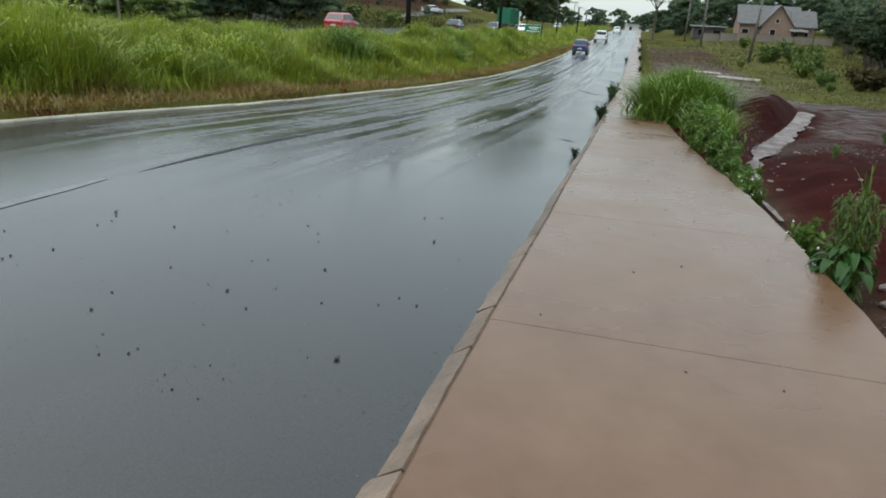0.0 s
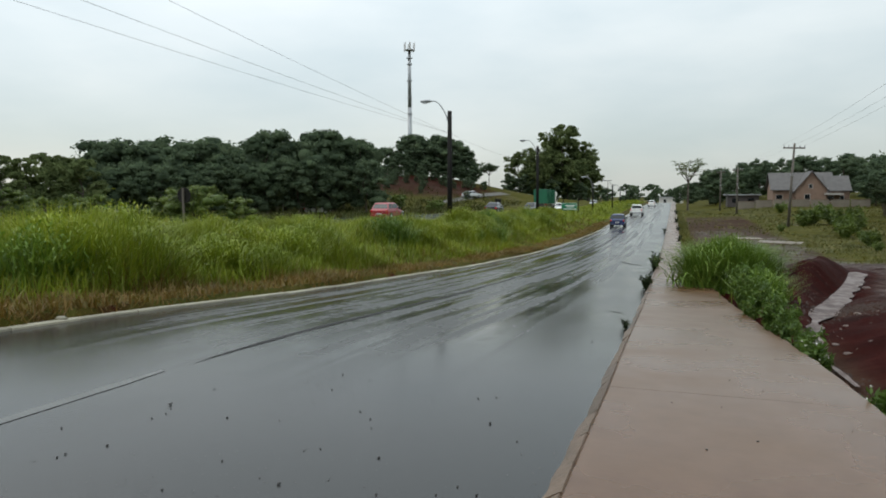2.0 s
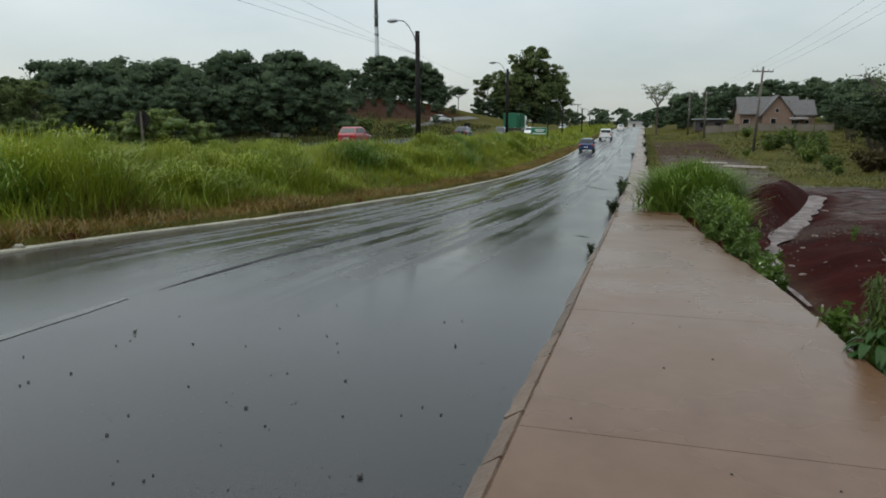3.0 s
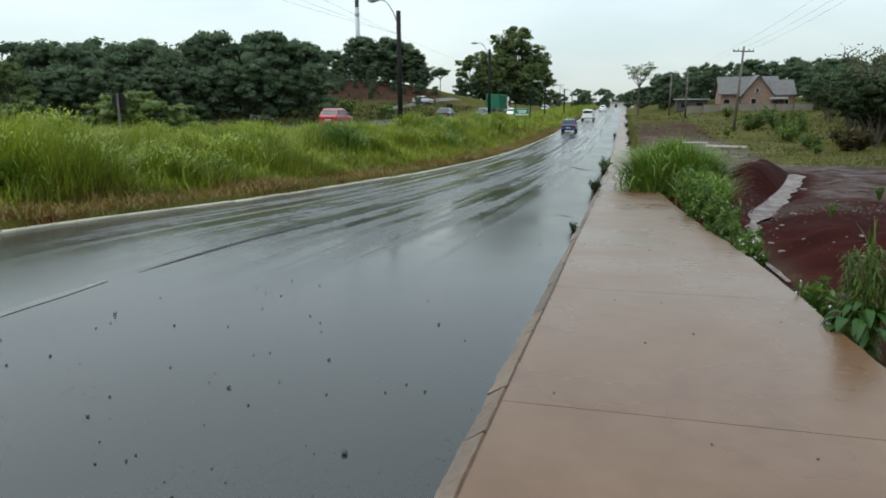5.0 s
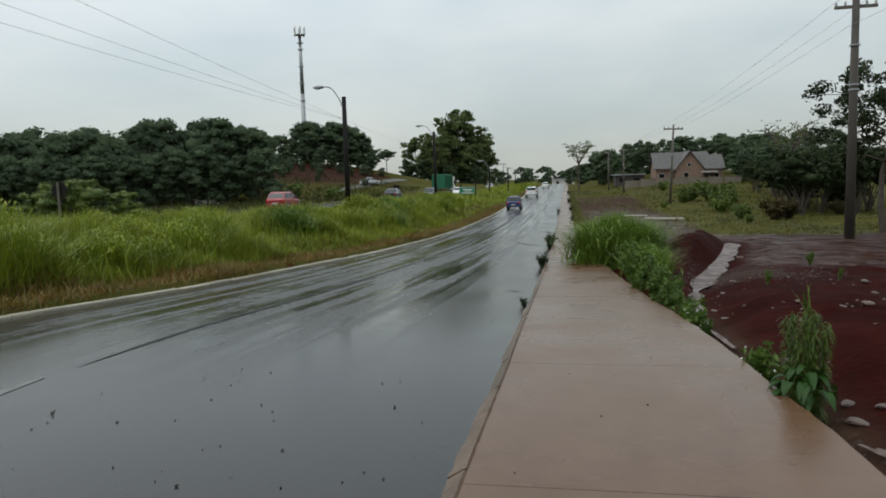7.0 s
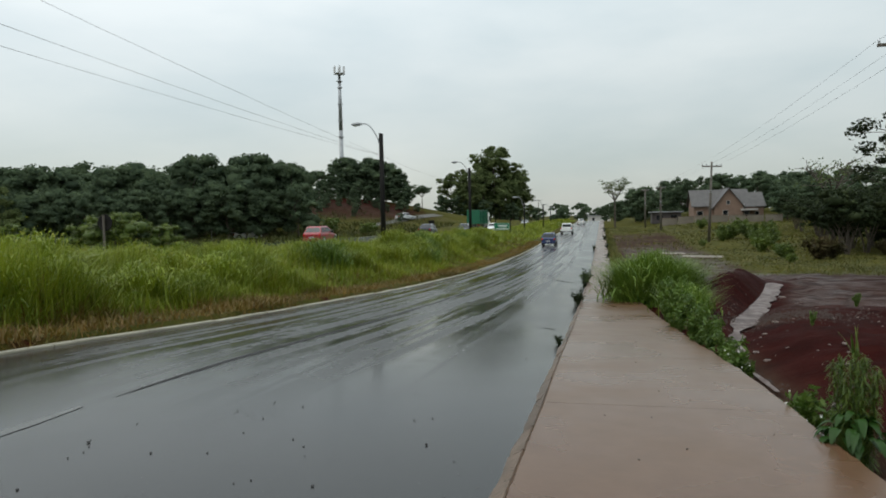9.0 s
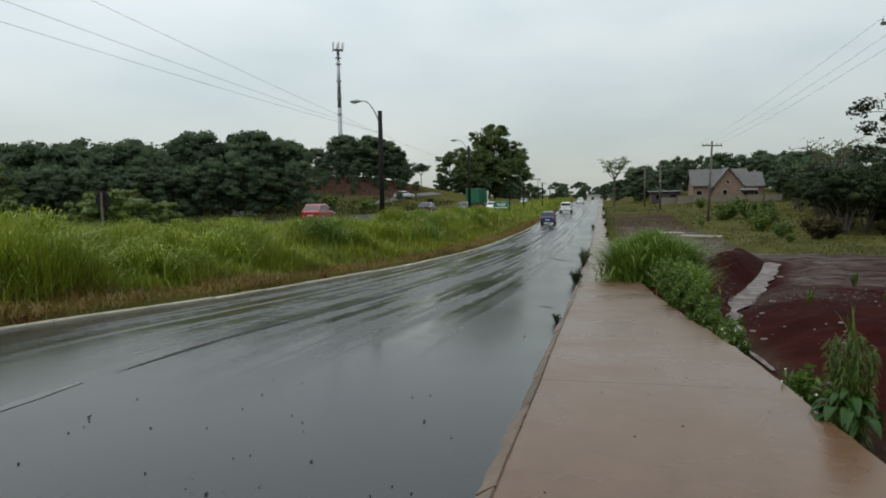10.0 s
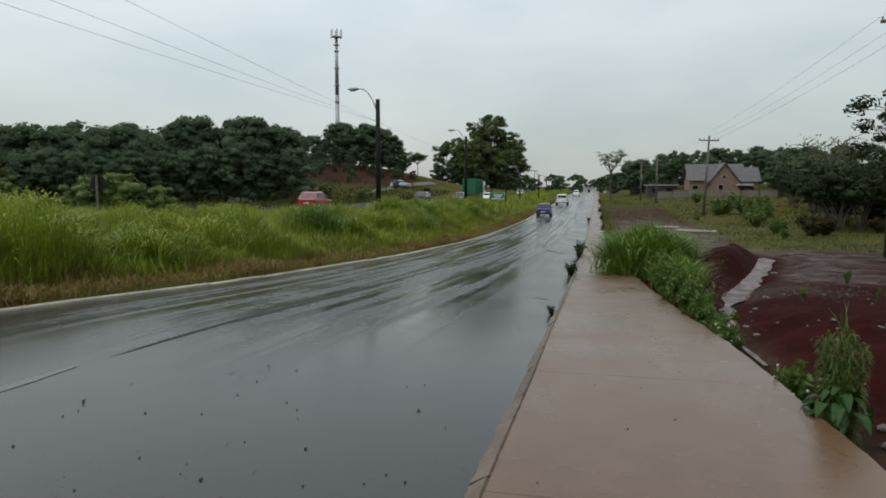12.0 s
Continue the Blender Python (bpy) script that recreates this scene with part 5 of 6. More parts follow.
# rain water running along the ditch
bm = bmesh.new()
prev = None
for i in range(260):
    y = 3.6 + 22.8 * i / 259
    broad = (0.20 + 0.011 * (y - 13)) * float(sm(12.9, 14.2, y)) * float(sm(26.5, 25.6, y)) + 0.10 * math.exp(-((y - 12.3) / 0.45) ** 2)
    c = float(ditch_x(y)) + 0.05 * noise.noise(Vector((y * 0.5, 0, 2)))
    w = max(0.012, 0.035 + broad + 0.07 * noise.noise(Vector((y * 0.9, 5, 0))) + 0.022 * noise.noise(Vector((y * 4.0, 5, 0))))
    z = float(land(ditch_x(y), y)) + 0.055 + 0.02 * float(sm(12, 15, y)) + 0.006 * noise.noise(Vector((y * 4, 1, 1)))
    v = [bm.verts.new((c + s * w * (1 + 0.22 * noise.noise(Vector((y * 1.6, s * 3, 9)))), y, z + 0.003 * noise.noise(Vector((s * 3, y * 6, 0))))) for s in (-1, -0.33, 0.33, 1)]
    if prev and not 4.4 < y < 7.3:
        for k in range(3):
            bm.faces.new((prev[k], prev[k + 1], v[k + 1], v[k]))
    prev = v
M_RUN = bpy.data.materials.new("muddy_water")
nt, bs = nodes_of(M_RUN)
foam = noise_node(nt, 3.0, 7.0, (1, 0.5, 1), 0.68)
nt.links.new(ramp(nt, foam, [(0.40, (0.034, 0.014, 0.011)), (0.49, (0.088, 0.056, 0.048)), (0.58, (0.165, 0.132, 0.123))]), bs.inputs["Base Color"])
bs.inputs["Roughness"].default_value = 0.42
bs.inputs["Specular IOR Level"].default_value = 0.1
bump(nt, bs, foam, 0.3, 0.04)
tagged(part("runoff_water", bm, M_RUN, smooth=True), "pale muddy rain water running along the ditch", "water", kind="structure")
# ---------------- plants along the pavement ----------------
def cane_clump(name, label, spread_x, spread_y, height, n, w, seed, mat):
    global rng
    rng = np.random.default_rng(seed)
    root = thing(name, label, "grass clump")
    P = rng.normal(0, 0.42, (n, 2)) * [spread_x, spread_y]
    r = np.hypot(P[:, 0] / spread_x, P[:, 1] / spread_y)
    h = height * np.clip(1.1 - 0.35 * r, 0.35, 1.1) * rng.uniform(0.55, 1.1, n)
    Vv, Ff = blades(np.concatenate([P, np.full((n, 1), -0.02)], 1), h, np.full(n, w) * rng.uniform(0.6, 1.3, n), 0.40, 4, 1.15, 0.55)
    q = rng.integers(0, n, n // 4)
    B = np.concatenate([P[q], (h[q] * rng.uniform(0.45, 0.9, len(q)))[:, None]], 1)
    arch = fronds(B, height * rng.uniform(0.25, 0.5, len(q)), np.full(len(q), w * 0.9), 0.95, 4)
    part("foliage", mesh_np("foliage", Vv, Ff), mat, root)
    part("arching_foliage", mesh_np("arching_foliage", *arch), mat, root)
    return root


put(cane_clump("cane_clump", "large lush clump of tall green cane grass", 1.0, 1.2, 1.35, 8000, 0.034, 301, M_CLUMP), 1.34, 18.8, 0, 0, 1.0)
put(cane_clump("cane_clump", "low trailing green grass on the pavement edge", 0.5, 1.0, 0.7, 1100, 0.025, 302, M_CLUMP), 1.75, 15.2, 0, 0, 1.0)
weed = put(herb("edge_weed", "leafy green weed along the pavement edge", 0.66, 0.27, 900, 0.026, M_HERB, 311, 14), 1.42, 13.4, 0, 0, 1.0)
for sx, sy, z in [(1.5, 14.4, 1.2), (1.35, 12.5, 1.0), (1.5, 11.7, 1.0), (1.35, 11.0, 0.9), (1.48, 10.3, 0.95), (1.4, 9.6, 0.85), (1.5, 9.0, 0.75), (1.46, 8.5, 0.6), (1.25, 13.7, 0.8), (1.22, 12.0, 0.7), (1.3, 10.0, 0.6), (1.45, 15.6, 1.1), (1.3, 15.0, 0.9), (1.6, 8.1, 0.4), (1.7, 16.4, 1.1), (1.56, 6.4, 0.36), (1.6, 6.15, 0.42), (1.54, 5.85, 0.34), (1.5, 7.1, 0.22), (5.6, 17, 0.5), (4.6, 12.5, 0.3), (3.2, 11.6, 0.35)]:
    copy_at(weed, sx, sy, 0, sx * 997 % 360, z)
tuft = put(herb("kerb_weed", "small dark weed growing from the kerb joint", 0.30, 0.13, 260, 0.022, M_THICK, 321, 9), -0.60, 9.75, 0.12, 0, 0.62)
for sx, sy, z in [(-0.60, 17.4, 1.35), (-0.60, 18.3, 1.1), (-0.63, 26.3, 1.7), (-0.62, 27.2, 2.0), (-0.62, 25.4, 1.2), (-0.68, 62, 1.5), (0.35, 80, 2.2), (0.42, 50, 1.6), (0.42, 64, 1.8), (0.40, 110, 2.6)]:
    copy_at(tuft, sx, sy, 0.14, sx * 371 + sy * 57, z)
# fringe of grass where the far pavement is overgrown
rng = np.random.default_rng(330)
P = np.stack([rng.normal(0, 0.28, 9000), rng.uniform(20, 120, 9000)], -1)
P[:, 0] = walk_edge(P[:, 1]) + 0.12 + np.abs(P[:, 0])
Vv, Ff = blades(scatter_z(P), rng.uniform(0.12, 0.38, 9000), np.full(9000, 0.05), 0.5, 2)
tagged(part("verge_grass", mesh_np("verge_grass", Vv, Ff), M_FIELD), "yellow-green grass overgrowing the pavement edge", "grass", kind="stuff")


M_FEATHER = leafy("feathery_weed", [(0.04, 0.080, 0.010), (0.070, 0.118, 0.014), (0.105, 0.15, 0.020)])
M_BROAD = leafy("broad_leaves", [(0.022, 0.066, 0.010), (0.036, 0.09, 0.014)], 0.45, 0.25, 0.25)


def near_plant():
    """A tall feathery weed over a low broad-leaved one."""
    global rng
    rng = np.random.default_rng(340)
    x, y = 1.66, 5.05
    root = thing("tall_weed", "tall feathery green weed on the pavement edge", "plant", pose(x, y, float(land(x, y))))
    base, size = [], []
    for i in range(17):
        a, r = rng.uniform(0, 6.28), (0.01 if i == 0 else 0.15 * math.sqrt(rng.uniform(0.05, 1)))
        h = 0.92 - 1.0 * r - rng.uniform(0, 0.05)
        p0 = Vector((math.cos(a) * r * 0.45, math.sin(a) * r * 0.45, -0.02))
        p1 = Vector((math.cos(a) * r, math.sin(a) * r, h))
        part("stem", rod(bmesh.new(), p0, p1, 0.004, 0.002, 5), M_BUSH, root)
        for s in np.linspace(0.14, 1.0, 170):
            base.append(tuple(p0.lerp(p1, float(s))))
            size.append((0.15 - 0.065 * s) * rng.uniform(0.5, 1.2))
    B = np.array(base) + rng.normal(0, 0.006, (len(base), 3))
    spire = blades(np.array([[0.0, 0.0, 0.84]] * 6) + rng.normal(0, 0.008, (6, 3)), rng.uniform(0.12, 0.22, 6), np.full(6, 0.016), 0.35, 3, 0.6)
    part("feathery_foliage", mesh_np("feathery_foliage", *join([fronds(B, np.array(size), np.full(len(B), 0.0058), 1.0), spire])), M_FEATHER, root)
    root2 = thing("broadleaf_weed", "low weed with broad drooping dark-green leaves", "plant", pose(x - 0.05, y - 0.16, float(road_z(y)) - 0.06))
    for i in range(46):
        a, r = rng.uniform(0, 6.28), 0.17 * math.sqrt(rng.uniform(0, 1))
        up = (0.30 - 0.9 * r) * rng.uniform(0.45, 1.0)
        hx, hy = math.cos(a) * r, 0.75 * math.sin(a) * r
        part("stem", rod(bmesh.new(), (hx * 0.25, hy * 0.25, -0.03), (hx, hy, up + 0.004), 0.004, 0.0025, 5), M_BUSH, root2)
        ln, wd = rng.uniform(0.09, 0.15), rng.uniform(0.045, 0.07)
        bm = bmesh.new()
        rows = []
        for s in np.linspace(0, 1, 6):
            hw = wd * math.sin(math.pi * min(1, 0.08 + 0.92 * s)) ** 0.8 * 0.5 + 0.001
            cz = up + ln * (0.30 * s - 0.95 * s * s)
            rows.append([bm.verts.new((ln * s * 0.85, t * hw, cz + abs(t) * hw * 0.35)) for t in (-1, 0, 1)])
        for r_, q in zip(rows, rows[1:]):
            for k in (0, 1):
                bm.faces.new((r_[k], r_[k + 1], q[k + 1], q[k]))
        part("leaf", bm, M_BROAD, root2, smooth=True, m=pose(hx, hy, 0, 0, 0, math.degrees(a) + rng.normal(0, 40)))


near_plant()


def flowering_weed(x, y, seed, n=26):
    """A low weed with small white flower heads."""
    root = put(herb("flowering_weed", "leafy weed with small white flowers on the pavement edge", 0.5, 0.26, 420, 0.036, M_HERB, seed, 10), x, y, 0, 0, 0.8)
    for k in range(n):
        a, r = rng.uniform(0, 6.28), rng.uniform(0.02, 0.26)
        bm = bmesh.new()
        for j in range(5):
            t = j * 1.2566
            c = [bm.verts.new(q) for q in ((0, 0, 0), (0.011 * math.cos(t - 0.4), 0.011 * math.sin(t - 0.4), 0.004), (0.018 * math.cos(t), 0.018 * math.sin(t), 0.005), (0.011 * math.cos(t + 0.4), 0.011 * math.sin(t + 0.4), 0.004))]
            bm.faces.new(c)
        part("flower", bm, M_PETAL, root, m=pose(math.cos(a) * r, math.sin(a) * r, rng.uniform(0.22, 0.5), rng.uniform(20, 80), 0, rng.uniform(-60, 60)))
    return root


M_PETAL = paint("white_petal", (0.62, 0.62, 0.56), 0.6, vary=0.1)
flowering_weed(1.48, 8.25, 361, 14)
flowering_weed(1.50, 8.9, 362, 5)
flowering_weed(1.62, 5.95, 363, 4)

# ---------------- vehicles ----------------
def loft(bm, rings):
    vs = [[bm.verts.new(p) for p in r] for r in rings]
    n = len(rings[0])
    for a, b in zip(vs, vs[1:]):
        for i in range(n):
            bm.faces.new((a[i], a[(i + 1) % n], b[(i + 1) % n], b[i]))
    bm.faces.new(vs[0][::-1])
    bm.faces.new(vs[-1])
    bmesh.ops.recalc_face_normals(bm, faces=bm.faces)


def body_ring(y, w, z0, z1):
    h = z1 - z0
    right = [(w * 0.86, z0), (w * 0.97, z0 + 0.14 * h), (w, z0 + 0.45 * h), (w * 0.985, z0 + 0.75 * h), (w * 0.93, z0 + 0.95 * h), (w * 0.82, z1)]
    return [(x, y, z) for x, z in right] + [(-x, y, z) for x, z in reversed(right)]


def wheel(parent, x, y, r, w):
    bm = bmesh.new()
    m = pose(x, y, r, 0, 90)
    bmesh.ops.create_cone(bm, cap_ends=True, segments=24, radius1=r * 0.96, radius2=r * 0.96, depth=w, matrix=m)
    bmesh.ops.create_cone(bm, cap_ends=True, segments=24, radius1=r, radius2=r, depth=w * 0.7, matrix=m)
    tyre = part("wheel", bm, M_RUBBER, parent)
    bm = bmesh.new()
    s = 1 if x > 0 else -1
    bmesh.ops.create_cone(bm, cap_ends=True, segments=20, radius1=r * 0.62, radius2=r * 0.62, depth=0.02, matrix=pose(x + s * (w / 2 + 0.006), y, r, 0, 90))
    for k in range(5):
        a = k * 2 * math.pi / 5
        box(bm, x + s * (w / 2 + 0.012) - 0.006, x + s * (w / 2 + 0.012) + 0.012, y + math.cos(a) * r * 0.3 - 0.03, y + math.cos(a) * r * 0.3 + 0.03, r + math.sin(a) * r * 0.3 - 0.03, r + math.sin(a) * r * 0.3 + 0.03)
    part("rim", bm, M_RIM, tyre)


def pane(parent, name, corners, inset, off, mat):
    """A flat pane laid a little proud of the four corners, set in from their edges."""
    c = [Vector(p) for p in corners]
    mid = sum(c, Vector()) / 4
    n = (c[1] - c[0]).cross(c[3] - c[0]).normalized()
    bm = bmesh.new()
    q = [p.lerp(mid, inset) + n * off for p in c]
    top = [bm.verts.new(p) for p in q]
    low = [bm.verts.new(p - n * 0.03) for p in q]
    bm.faces.new(top)
    bm.faces.new(low[::-1])
    for i in range(4):
        bm.faces.new((top[i], low[i], low[(i + 1) % 4], top[(i + 1) % 4]))
    return part(name, bm, mat, parent)


def car(name, label, style, colour, m, cat="car", rough=0.25):
    """A road car, its nose along +y. style: hatch, sedan or pickup."""
    L, W, H, belt = {"hatch": (3.8, 1.64, 1.46, 0.92), "sedan": (4.4, 1.72, 1.48, 0.95), "pickup": (5.2, 1.94, 1.82, 1.14)}[style]
    mat = paint(name + "_paint", colour, rough, vary=0.05)
    mat.node_tree.nodes["Principled BSDF"].inputs["Coat Weight"].default_value = 0.6
    root = thing(name, label, cat, m @ Matrix.Scale(0.87, 4))
    w, r = W / 2, (0.38 if style == "pickup" else 0.30)
    y0, y1, z0 = -L / 2, L / 2, 0.24 if style != "pickup" else 0.42
    if style == "hatch":
        st = [(y0, 0.80, z0 + 0.12, belt - 0.12), (y0 + 0.10, 0.97, z0, belt - 0.02), (y0 + 0.7, 1, z0, belt), (0.4, 1, z0, belt), (y1 - 1.0, 0.99, z0, belt - 0.06), (y1 - 0.35, 0.93, z0, belt - 0.18), (y1, 0.75, z0 + 0.1, belt - 0.34)]
        cab = [(y0 + 0.12, y0 + 0.55), (y1 - 1.05, y1 - 1.75)]
    elif style == "sedan":
        st = [(y0, 0.82, z0 + 0.14, belt - 0.06), (y0 + 0.12, 0.97, z0, belt + 0.04), (y0 + 0.75, 1, z0, belt + 0.05), (0.4, 1, z0, belt), (y1 - 1.1, 0.99, z0, belt - 0.05), (y1 - 0.35, 0.93, z0, belt - 0.17), (y1, 0.75, z0 + 0.1, belt - 0.34)]
        cab = [(y0 + 0.55, y0 + 1.25), (y1 - 1.15, y1 - 1.95)]
    else:
        st = [(y0, 0.95, z0 + 0.12, belt - 0.02), (y0 + 0.06, 0.98, z0, belt), (y0 + 1.6, 1, z0, belt), (0.4, 1, z0, belt), (y1 - 1.2, 0.99, z0, belt), (y1 - 0.35, 0.95, z0, belt - 0.12), (y1, 0.82, z0 + 0.1, belt - 0.25)]
        cab = [(y0 + 1.60, y0 + 1.85), (y1 - 1.3, y1 - 2.1)]
    bm = bmesh.new()
    loft(bm, [body_ring(y, w * k, a, b) for y, k, a, b in st])
    body = part("body", bm, mat, root, smooth=False)
    (ya, yb), (yd, yc) = cab
    wb, wt = w * 0.93, w * 0.74
    bm = bmesh.new()
    zb = belt - 0.03
    levels = [(ya, yd, wb, zb), (yb * 0.9 + ya * 0.1, yc * 0.9 + yd * 0.1, wt * 1.04, H - 0.09), (yb + 0.12, yc - 0.16, wt * 0.86, H)]
    loft(bm, [[(-k, a, z), (k, a, z), (k, b, z), (-k, b, z)] for a, b, k, z in levels])
    part("cabin", bm, mat, root)
    # glass, laid on the cabin's four slopes
    (a0, b0, k0, z0_), (a1, b1, k1, z1_) = levels[0], levels[1]

    def at(s):
        return a0 + (a1 - a0) * s, b0 + (b1 - b0) * s, k0 + (k1 - k0) * s, z0_ + (z1_ - z0_) * s

    A, B = at(0.12), at(0.97)
    pane(root, "rear_window", [(-A[2], A[0], A[3]), (A[2], A[0], A[3]), (B[2], B[0], B[3]), (-B[2], B[0], B[3])], 0.10, 0.012, M_GLASS)
    pane(root, "windscreen", [(A[2], A[1], A[3]), (-A[2], A[1], A[3]), (-B[2], B[1], B[3]), (B[2], B[1], B[3])], 0.08, 0.012, M_GLASS)
    cut = [0.04, 0.47, 0.96] if style != "hatch" else [0.05, 0.40, 0.96]
    for s in (1, -1):
        for u0, u1 in zip(cut, cut[1:]):
            q = [(s * A[2], A[0] + (A[1] - A[0]) * u0, A[3]), (s * A[2], A[0] + (A[1] - A[0]) * u1, A[3]), (s * B[2], B[0] + (B[1] - B[0]) * u1, B[3]), (s * B[2], B[0] + (B[1] - B[0]) * u0, B[3])]
            pane(root, "side_window", q if s > 0 else q[::-1], 0.08, 0.012, M_GLASS)
        bm = bmesh.new()
        box(bm, s * w * 0.98 - 0.09 + s * 0.06, s * w * 0.98 + 0.09 + s * 0.06, yd - 0.42, yd - 0.30, belt - 0.02, belt + 0.13, 0.03)
        part("mirror", bm, M_TRIM, root)
        bm = bmesh.new()
        lz = belt - 0.30 if style != "hatch" else belt - 0.28
        tall = 0.34 if style == "pickup" else 0.2
        box(bm, s * w * 0.84 - 0.09, s * w * 0.84 + 0.09, y0 - 0.015, y0 + 0.16, lz, lz + tall, 0.03)
        part("tail_lamp", bm, M_TAIL, root, "red tail lamp")
        bm = bmesh.new()
        box(bm, s * w * 0.66 - 0.15, s * w * 0.66 + 0.15, y1 - 0.22, y1 - 0.01, belt - 0.38, belt - 0.24, 0.04)
        part("headlamp", bm, M_HEAD, root)
        for yy in (y0 + L * 0.19, y1 - L * 0.19):
            wheel(root, s * (w - 0.10), yy, r, 0.2)
            bm = bmesh.new()
            bmesh.ops.create_cone(bm, cap_ends=True, segments=20, radius1=r * 1.15, radius2=r * 1.15, depth=0.02, matrix=pose(s * (w - 0.004), yy, r + 0.02, 0, 90))
            part("wheel_arch", bm, M_TRIM, root)
        bm = bmesh.new()
        box(bm, s * w - 0.01, s * w + 0.012, -0.05, 0.12, belt - 0.12, belt - 0.08, 0.004)
        part("door_handle", bm, M_TRIM, root)
    bm = bmesh.new()
    box(bm, -w * 0.93, w * 0.93, y0 - 0.07, y0 + 0.10, z0 + 0.04, z0 + 0.24, 0.04)
    part("rear_bumper", bm, M_CHROME if style == "pickup" else mat, root)
    bm = bmesh.new()
    box(bm, -0.22, 0.22, y0 - 0.085, y0 - 0.06, z0 + 0.1 + (0.14 if style == "hatch" else 0.02), z0 + 0.22 + (0.14 if style == "hatch" else 0.02), 0.005)
    plate = part("number_plate", bm, M_PLATE, root)
    bm = bmesh.new()
    box(bm, -0.16, 0.16, y0 - 0.088, y0 - 0.086, z0 + 0.14 + (0.14 if style == "hatch" else 0.02), z0 + 0.185 + (0.14 if style == "hatch" else 0.02))
    part("plate_bar", bm, M_TRIM, plate)
    if style == "pickup":
        bm = bmesh.new()
        box(bm, -w * 0.84, w * 0.84, y0 + 0.12, y0 + 1.55, belt - 0.01, belt + 0.004)
        part("bed", bm, M_TRIM, root, "black load bed")
        bm = bmesh.new()
        box(bm, -w * 0.8, w * 0.8, y0 - 0.012, y0 + 0.02, belt - 0.5, belt - 0.06, 0.01)
        part("tailgate", bm, mat, root)
    return root


def on_road(x, y, turn=0):
    pitch = math.degrees(math.atan2(surface(x, y + 1.5) - surface(x, y - 1.5), 3))
    return pose(x, y, surface(x, y), pitch, 0, turn)


def on_highway(x, y, turn=0):
    g = lambda v: float(road_z(v) + bank_h(v)) + 0.05
    return pose(x, y, g(y), math.degrees(math.atan2(g(y + 1.5) - g(y - 1.5), 3)), 0, turn)


def on_land(x, y, turn=0):
    return pose(x, y, float(land(x, y)) + 0.05, 0, 0, turn)


car("blue_hatchback", "dark blue three-door hatchback driving away on wet asphalt", "hatch", (0.008, 0.02, 0.085), on_road(-5.2, 70, 0))
car("white_pickup", "white double-cab pickup with chrome bumper on wet road", "pickup", (0.72, 0.72, 0.70), on_road(-4.9, 100, 0), "pickup truck")
car("white_sedan", "white sedan far along the wet road", "sedan", (0.75, 0.75, 0.73), on_road(-4.6, 158, 0))
car("red_hatchback", "bright red hatchback on the highway behind the grass", "hatch", (0.26, 0.002, 0.012), on_highway(-20.3, 47, 0), "car", 0.4)
car("dark_sedan", "black sedan on the highway behind the grass", "sedan", (0.012, 0.014, 0.03), on_highway(-19.5, 76, 0))
car("white_hatchback", "white hatchback parked before the wood", "hatch", (0.72, 0.72, 0.70), on_land(-41.8, 75, -70))
car("silver_sedan", "silver sedan on the rising lane by the red bank", "sedan", (0.55, 0.56, 0.57), on_land(-36.0, 123, -35))
car("white_estate", "white car on the highway before the tall trees", "hatch", (0.7, 0.7, 0.7), on_highway(-16.4, 104, 180))
car("black_hatchback", "black car on the highway before the tall trees", "hatch", (0.012, 0.012, 0.014), on_highway(-18.5, 92, 180))
car("grey_sedan", "grey car far along the highway", "sedan", (0.3, 0.31, 0.32), on_highway(-16.5, 150, 180))


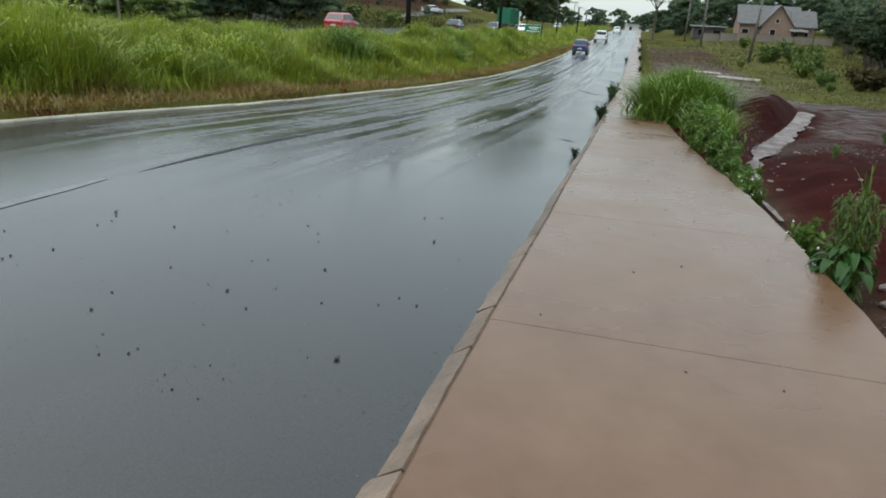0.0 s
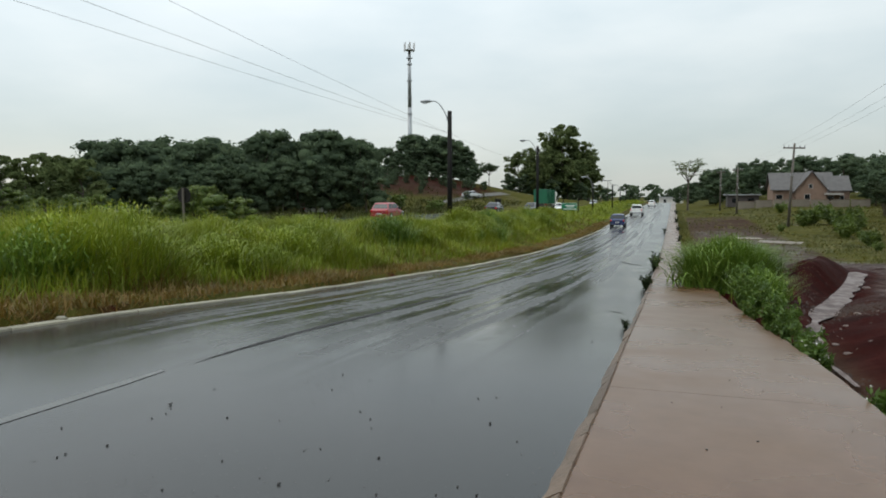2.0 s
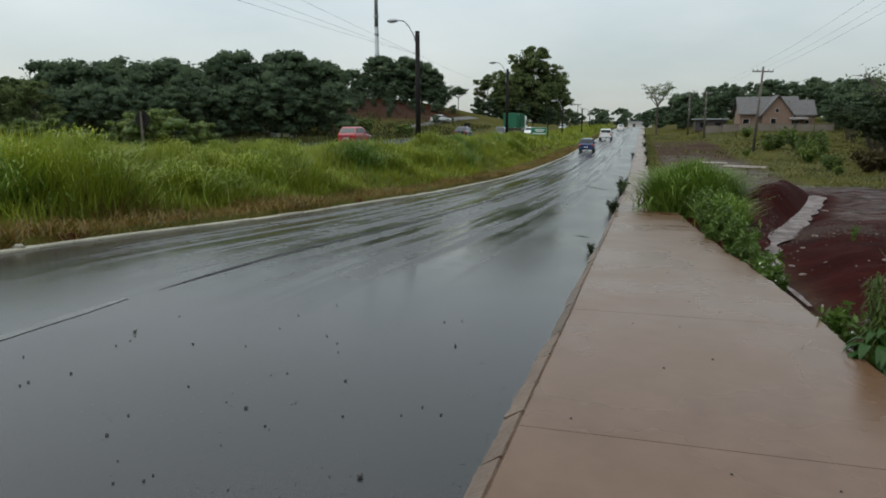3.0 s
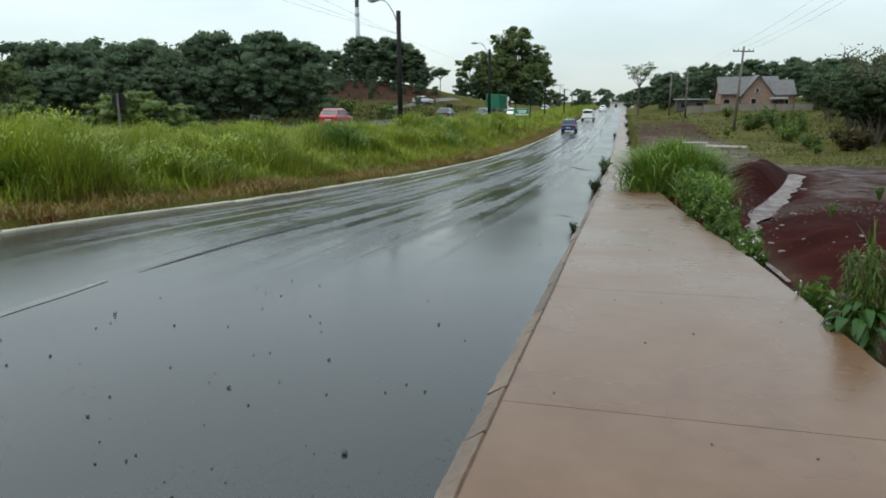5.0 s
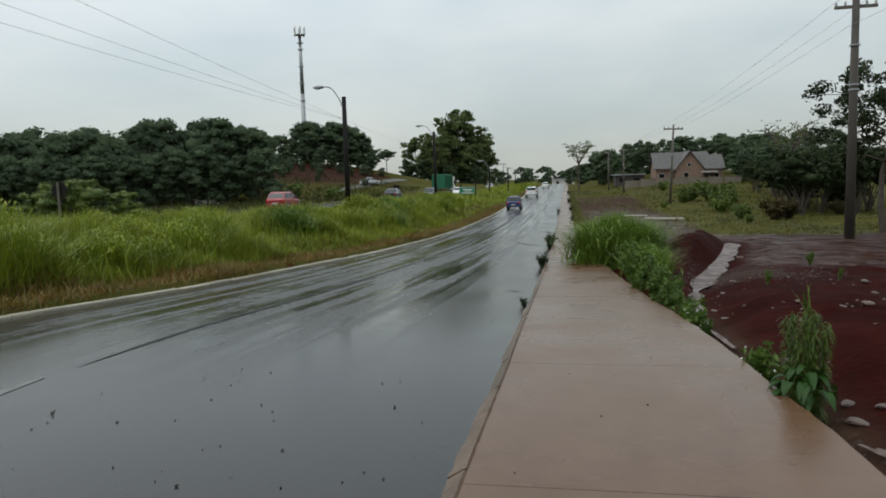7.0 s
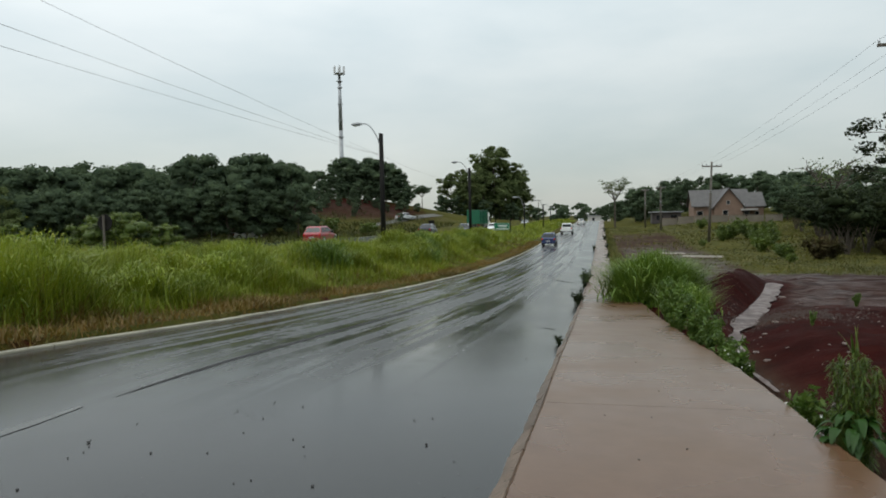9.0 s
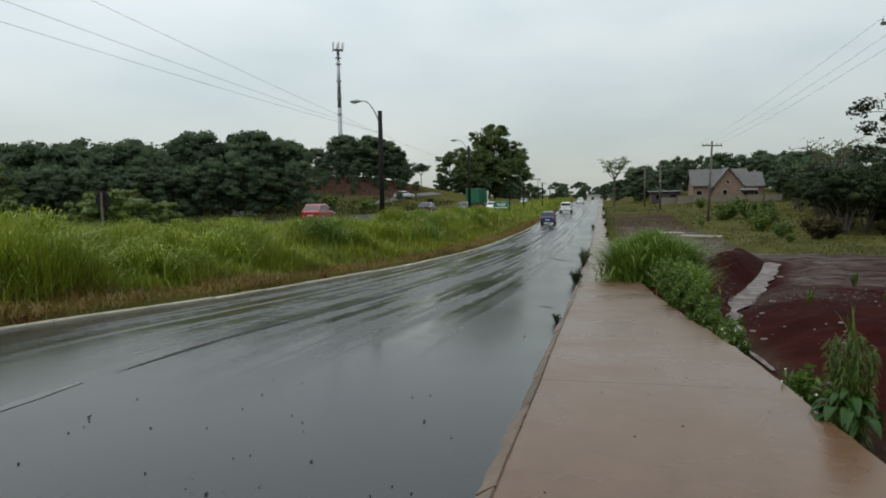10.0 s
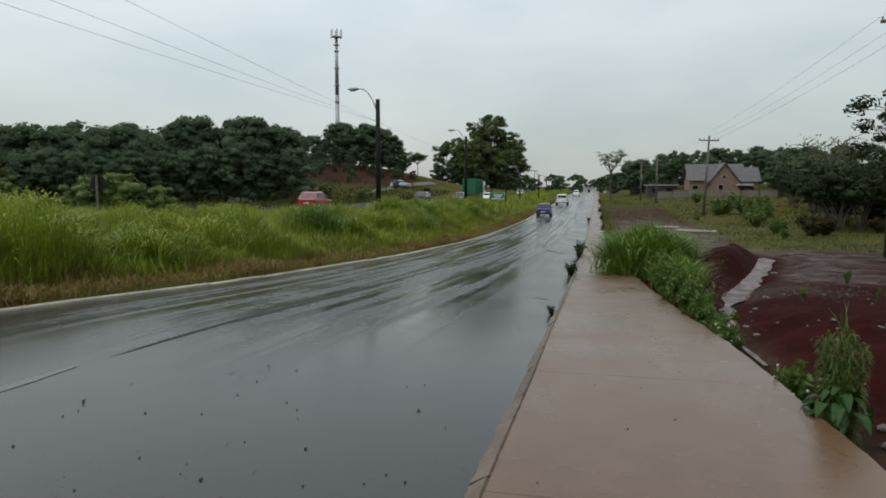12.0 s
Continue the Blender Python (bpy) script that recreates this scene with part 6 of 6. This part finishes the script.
def lorry(m):
    green = paint("lorry_green", (0.006, 0.11, 0.055), 0.45, vary=0.15, scale=1.2)
    white = paint("cab_white", (0.65, 0.65, 0.63), 0.3, vary=0.08)
    root = thing("lorry", "articulated lorry with white cab and green tipper trailer", "truck", m @ Matrix.Scale(0.87, 4))
    bm = bmesh.new()
    box(bm, -1.25, 1.25, -6.5, 2.2, 1.35, 4.0, 0.05)
    trailer = part("trailer", bm, green, root, "ribbed green tipper trailer")
    for k in range(10):
        yy = -6.2 + 0.9 * k
        for s in (1, -1):
            bm = bmesh.new()
            box(bm, s * 1.29 - 0.05, s * 1.29 + 0.05, yy - 0.06, yy + 0.06, 1.4, 3.95, 0.01)
            part("rib", bm, green, trailer)
    bm = bmesh.new()
    box(bm, -0.5, 0.5, -6.4, 5.3, 0.85, 1.3, 0.03)
    part("chassis", bm, M_TRIM, root)
    bm = bmesh.new()
    loft(bm, [[(-1.24, a, z), (1.24, a, z), (1.24, b, z), (-1.24, b, z)] for a, b, z in ((3.0, 5.25, 0.6), (3.0, 5.3, 1.9), (3.05, 5.1, 3.1), (3.2, 4.7, 3.7))])
    cab = part("cab", bm, white, root)
    pane(root, "windscreen", [(1.24, 5.3, 1.9), (-1.24, 5.3, 1.9), (-1.24, 5.1, 3.1), (1.24, 5.1, 3.1)], 0.08, 0.01, M_GLASS)
    for s in (1, -1):
        q = [(s * 1.24, 3.9, 1.9), (s * 1.24, 5.2, 1.9), (s * 1.24, 5.05, 2.9), (s * 1.24, 3.9, 2.9)]
        pane(root, "side_window", q if s > 0 else q[::-1], 0.08, 0.012, M_GLASS)
        bm = bmesh.new()
        box(bm, s * 1.45 - 0.12, s * 1.45 + 0.12, 5.0, 5.12, 2.0, 2.7, 0.03)
        part("mirror", bm, M_TRIM, root)
        bm = bmesh.new()
        box(bm, s * 1.0 - 0.15, s * 1.0 + 0.15, -6.56, -6.5, 1.1, 1.25, 0.01)
        part("tail_lamp", bm, M_TAIL, root)
        for yy in (-5.6, -4.4, -3.2, 2.4, 4.4):
            wheel(root, s * 1.05, yy, 0.5, 0.3)


lorry(on_highway(-20.6, 116, 0))

# the lane that climbs the bank, with its pale kerb
bm = bmesh.new()
prev = None
for i in range(30):
    s = i / 29
    y = 108 + 34 * s
    x = -38.0 + 4.0 * s
    v = [bm.verts.new((x + d, y, float(land(x + d, y)) + 0.07)) for d in (-1.1, 1.1)]
    if prev:
        bm.faces.new((prev[0], prev[1], v[1], v[0]))
    prev = v
tagged(part("lane", bm, paint("wet_lane", (0.08, 0.076, 0.07), 0.8, vary=0.25, scale=0.6, own=False)), "pale wet lane climbing beside the red bank", "road", kind="structure")

# the plan is drawn in units of 1.15 m: bring everything to metres
for ob in list(scene.objects):
    if ob.parent is None and ob.type in {"MESH", "EMPTY"}:
        ob.matrix_basis = Matrix.Scale(1.15, 4) @ ob.matrix_basis
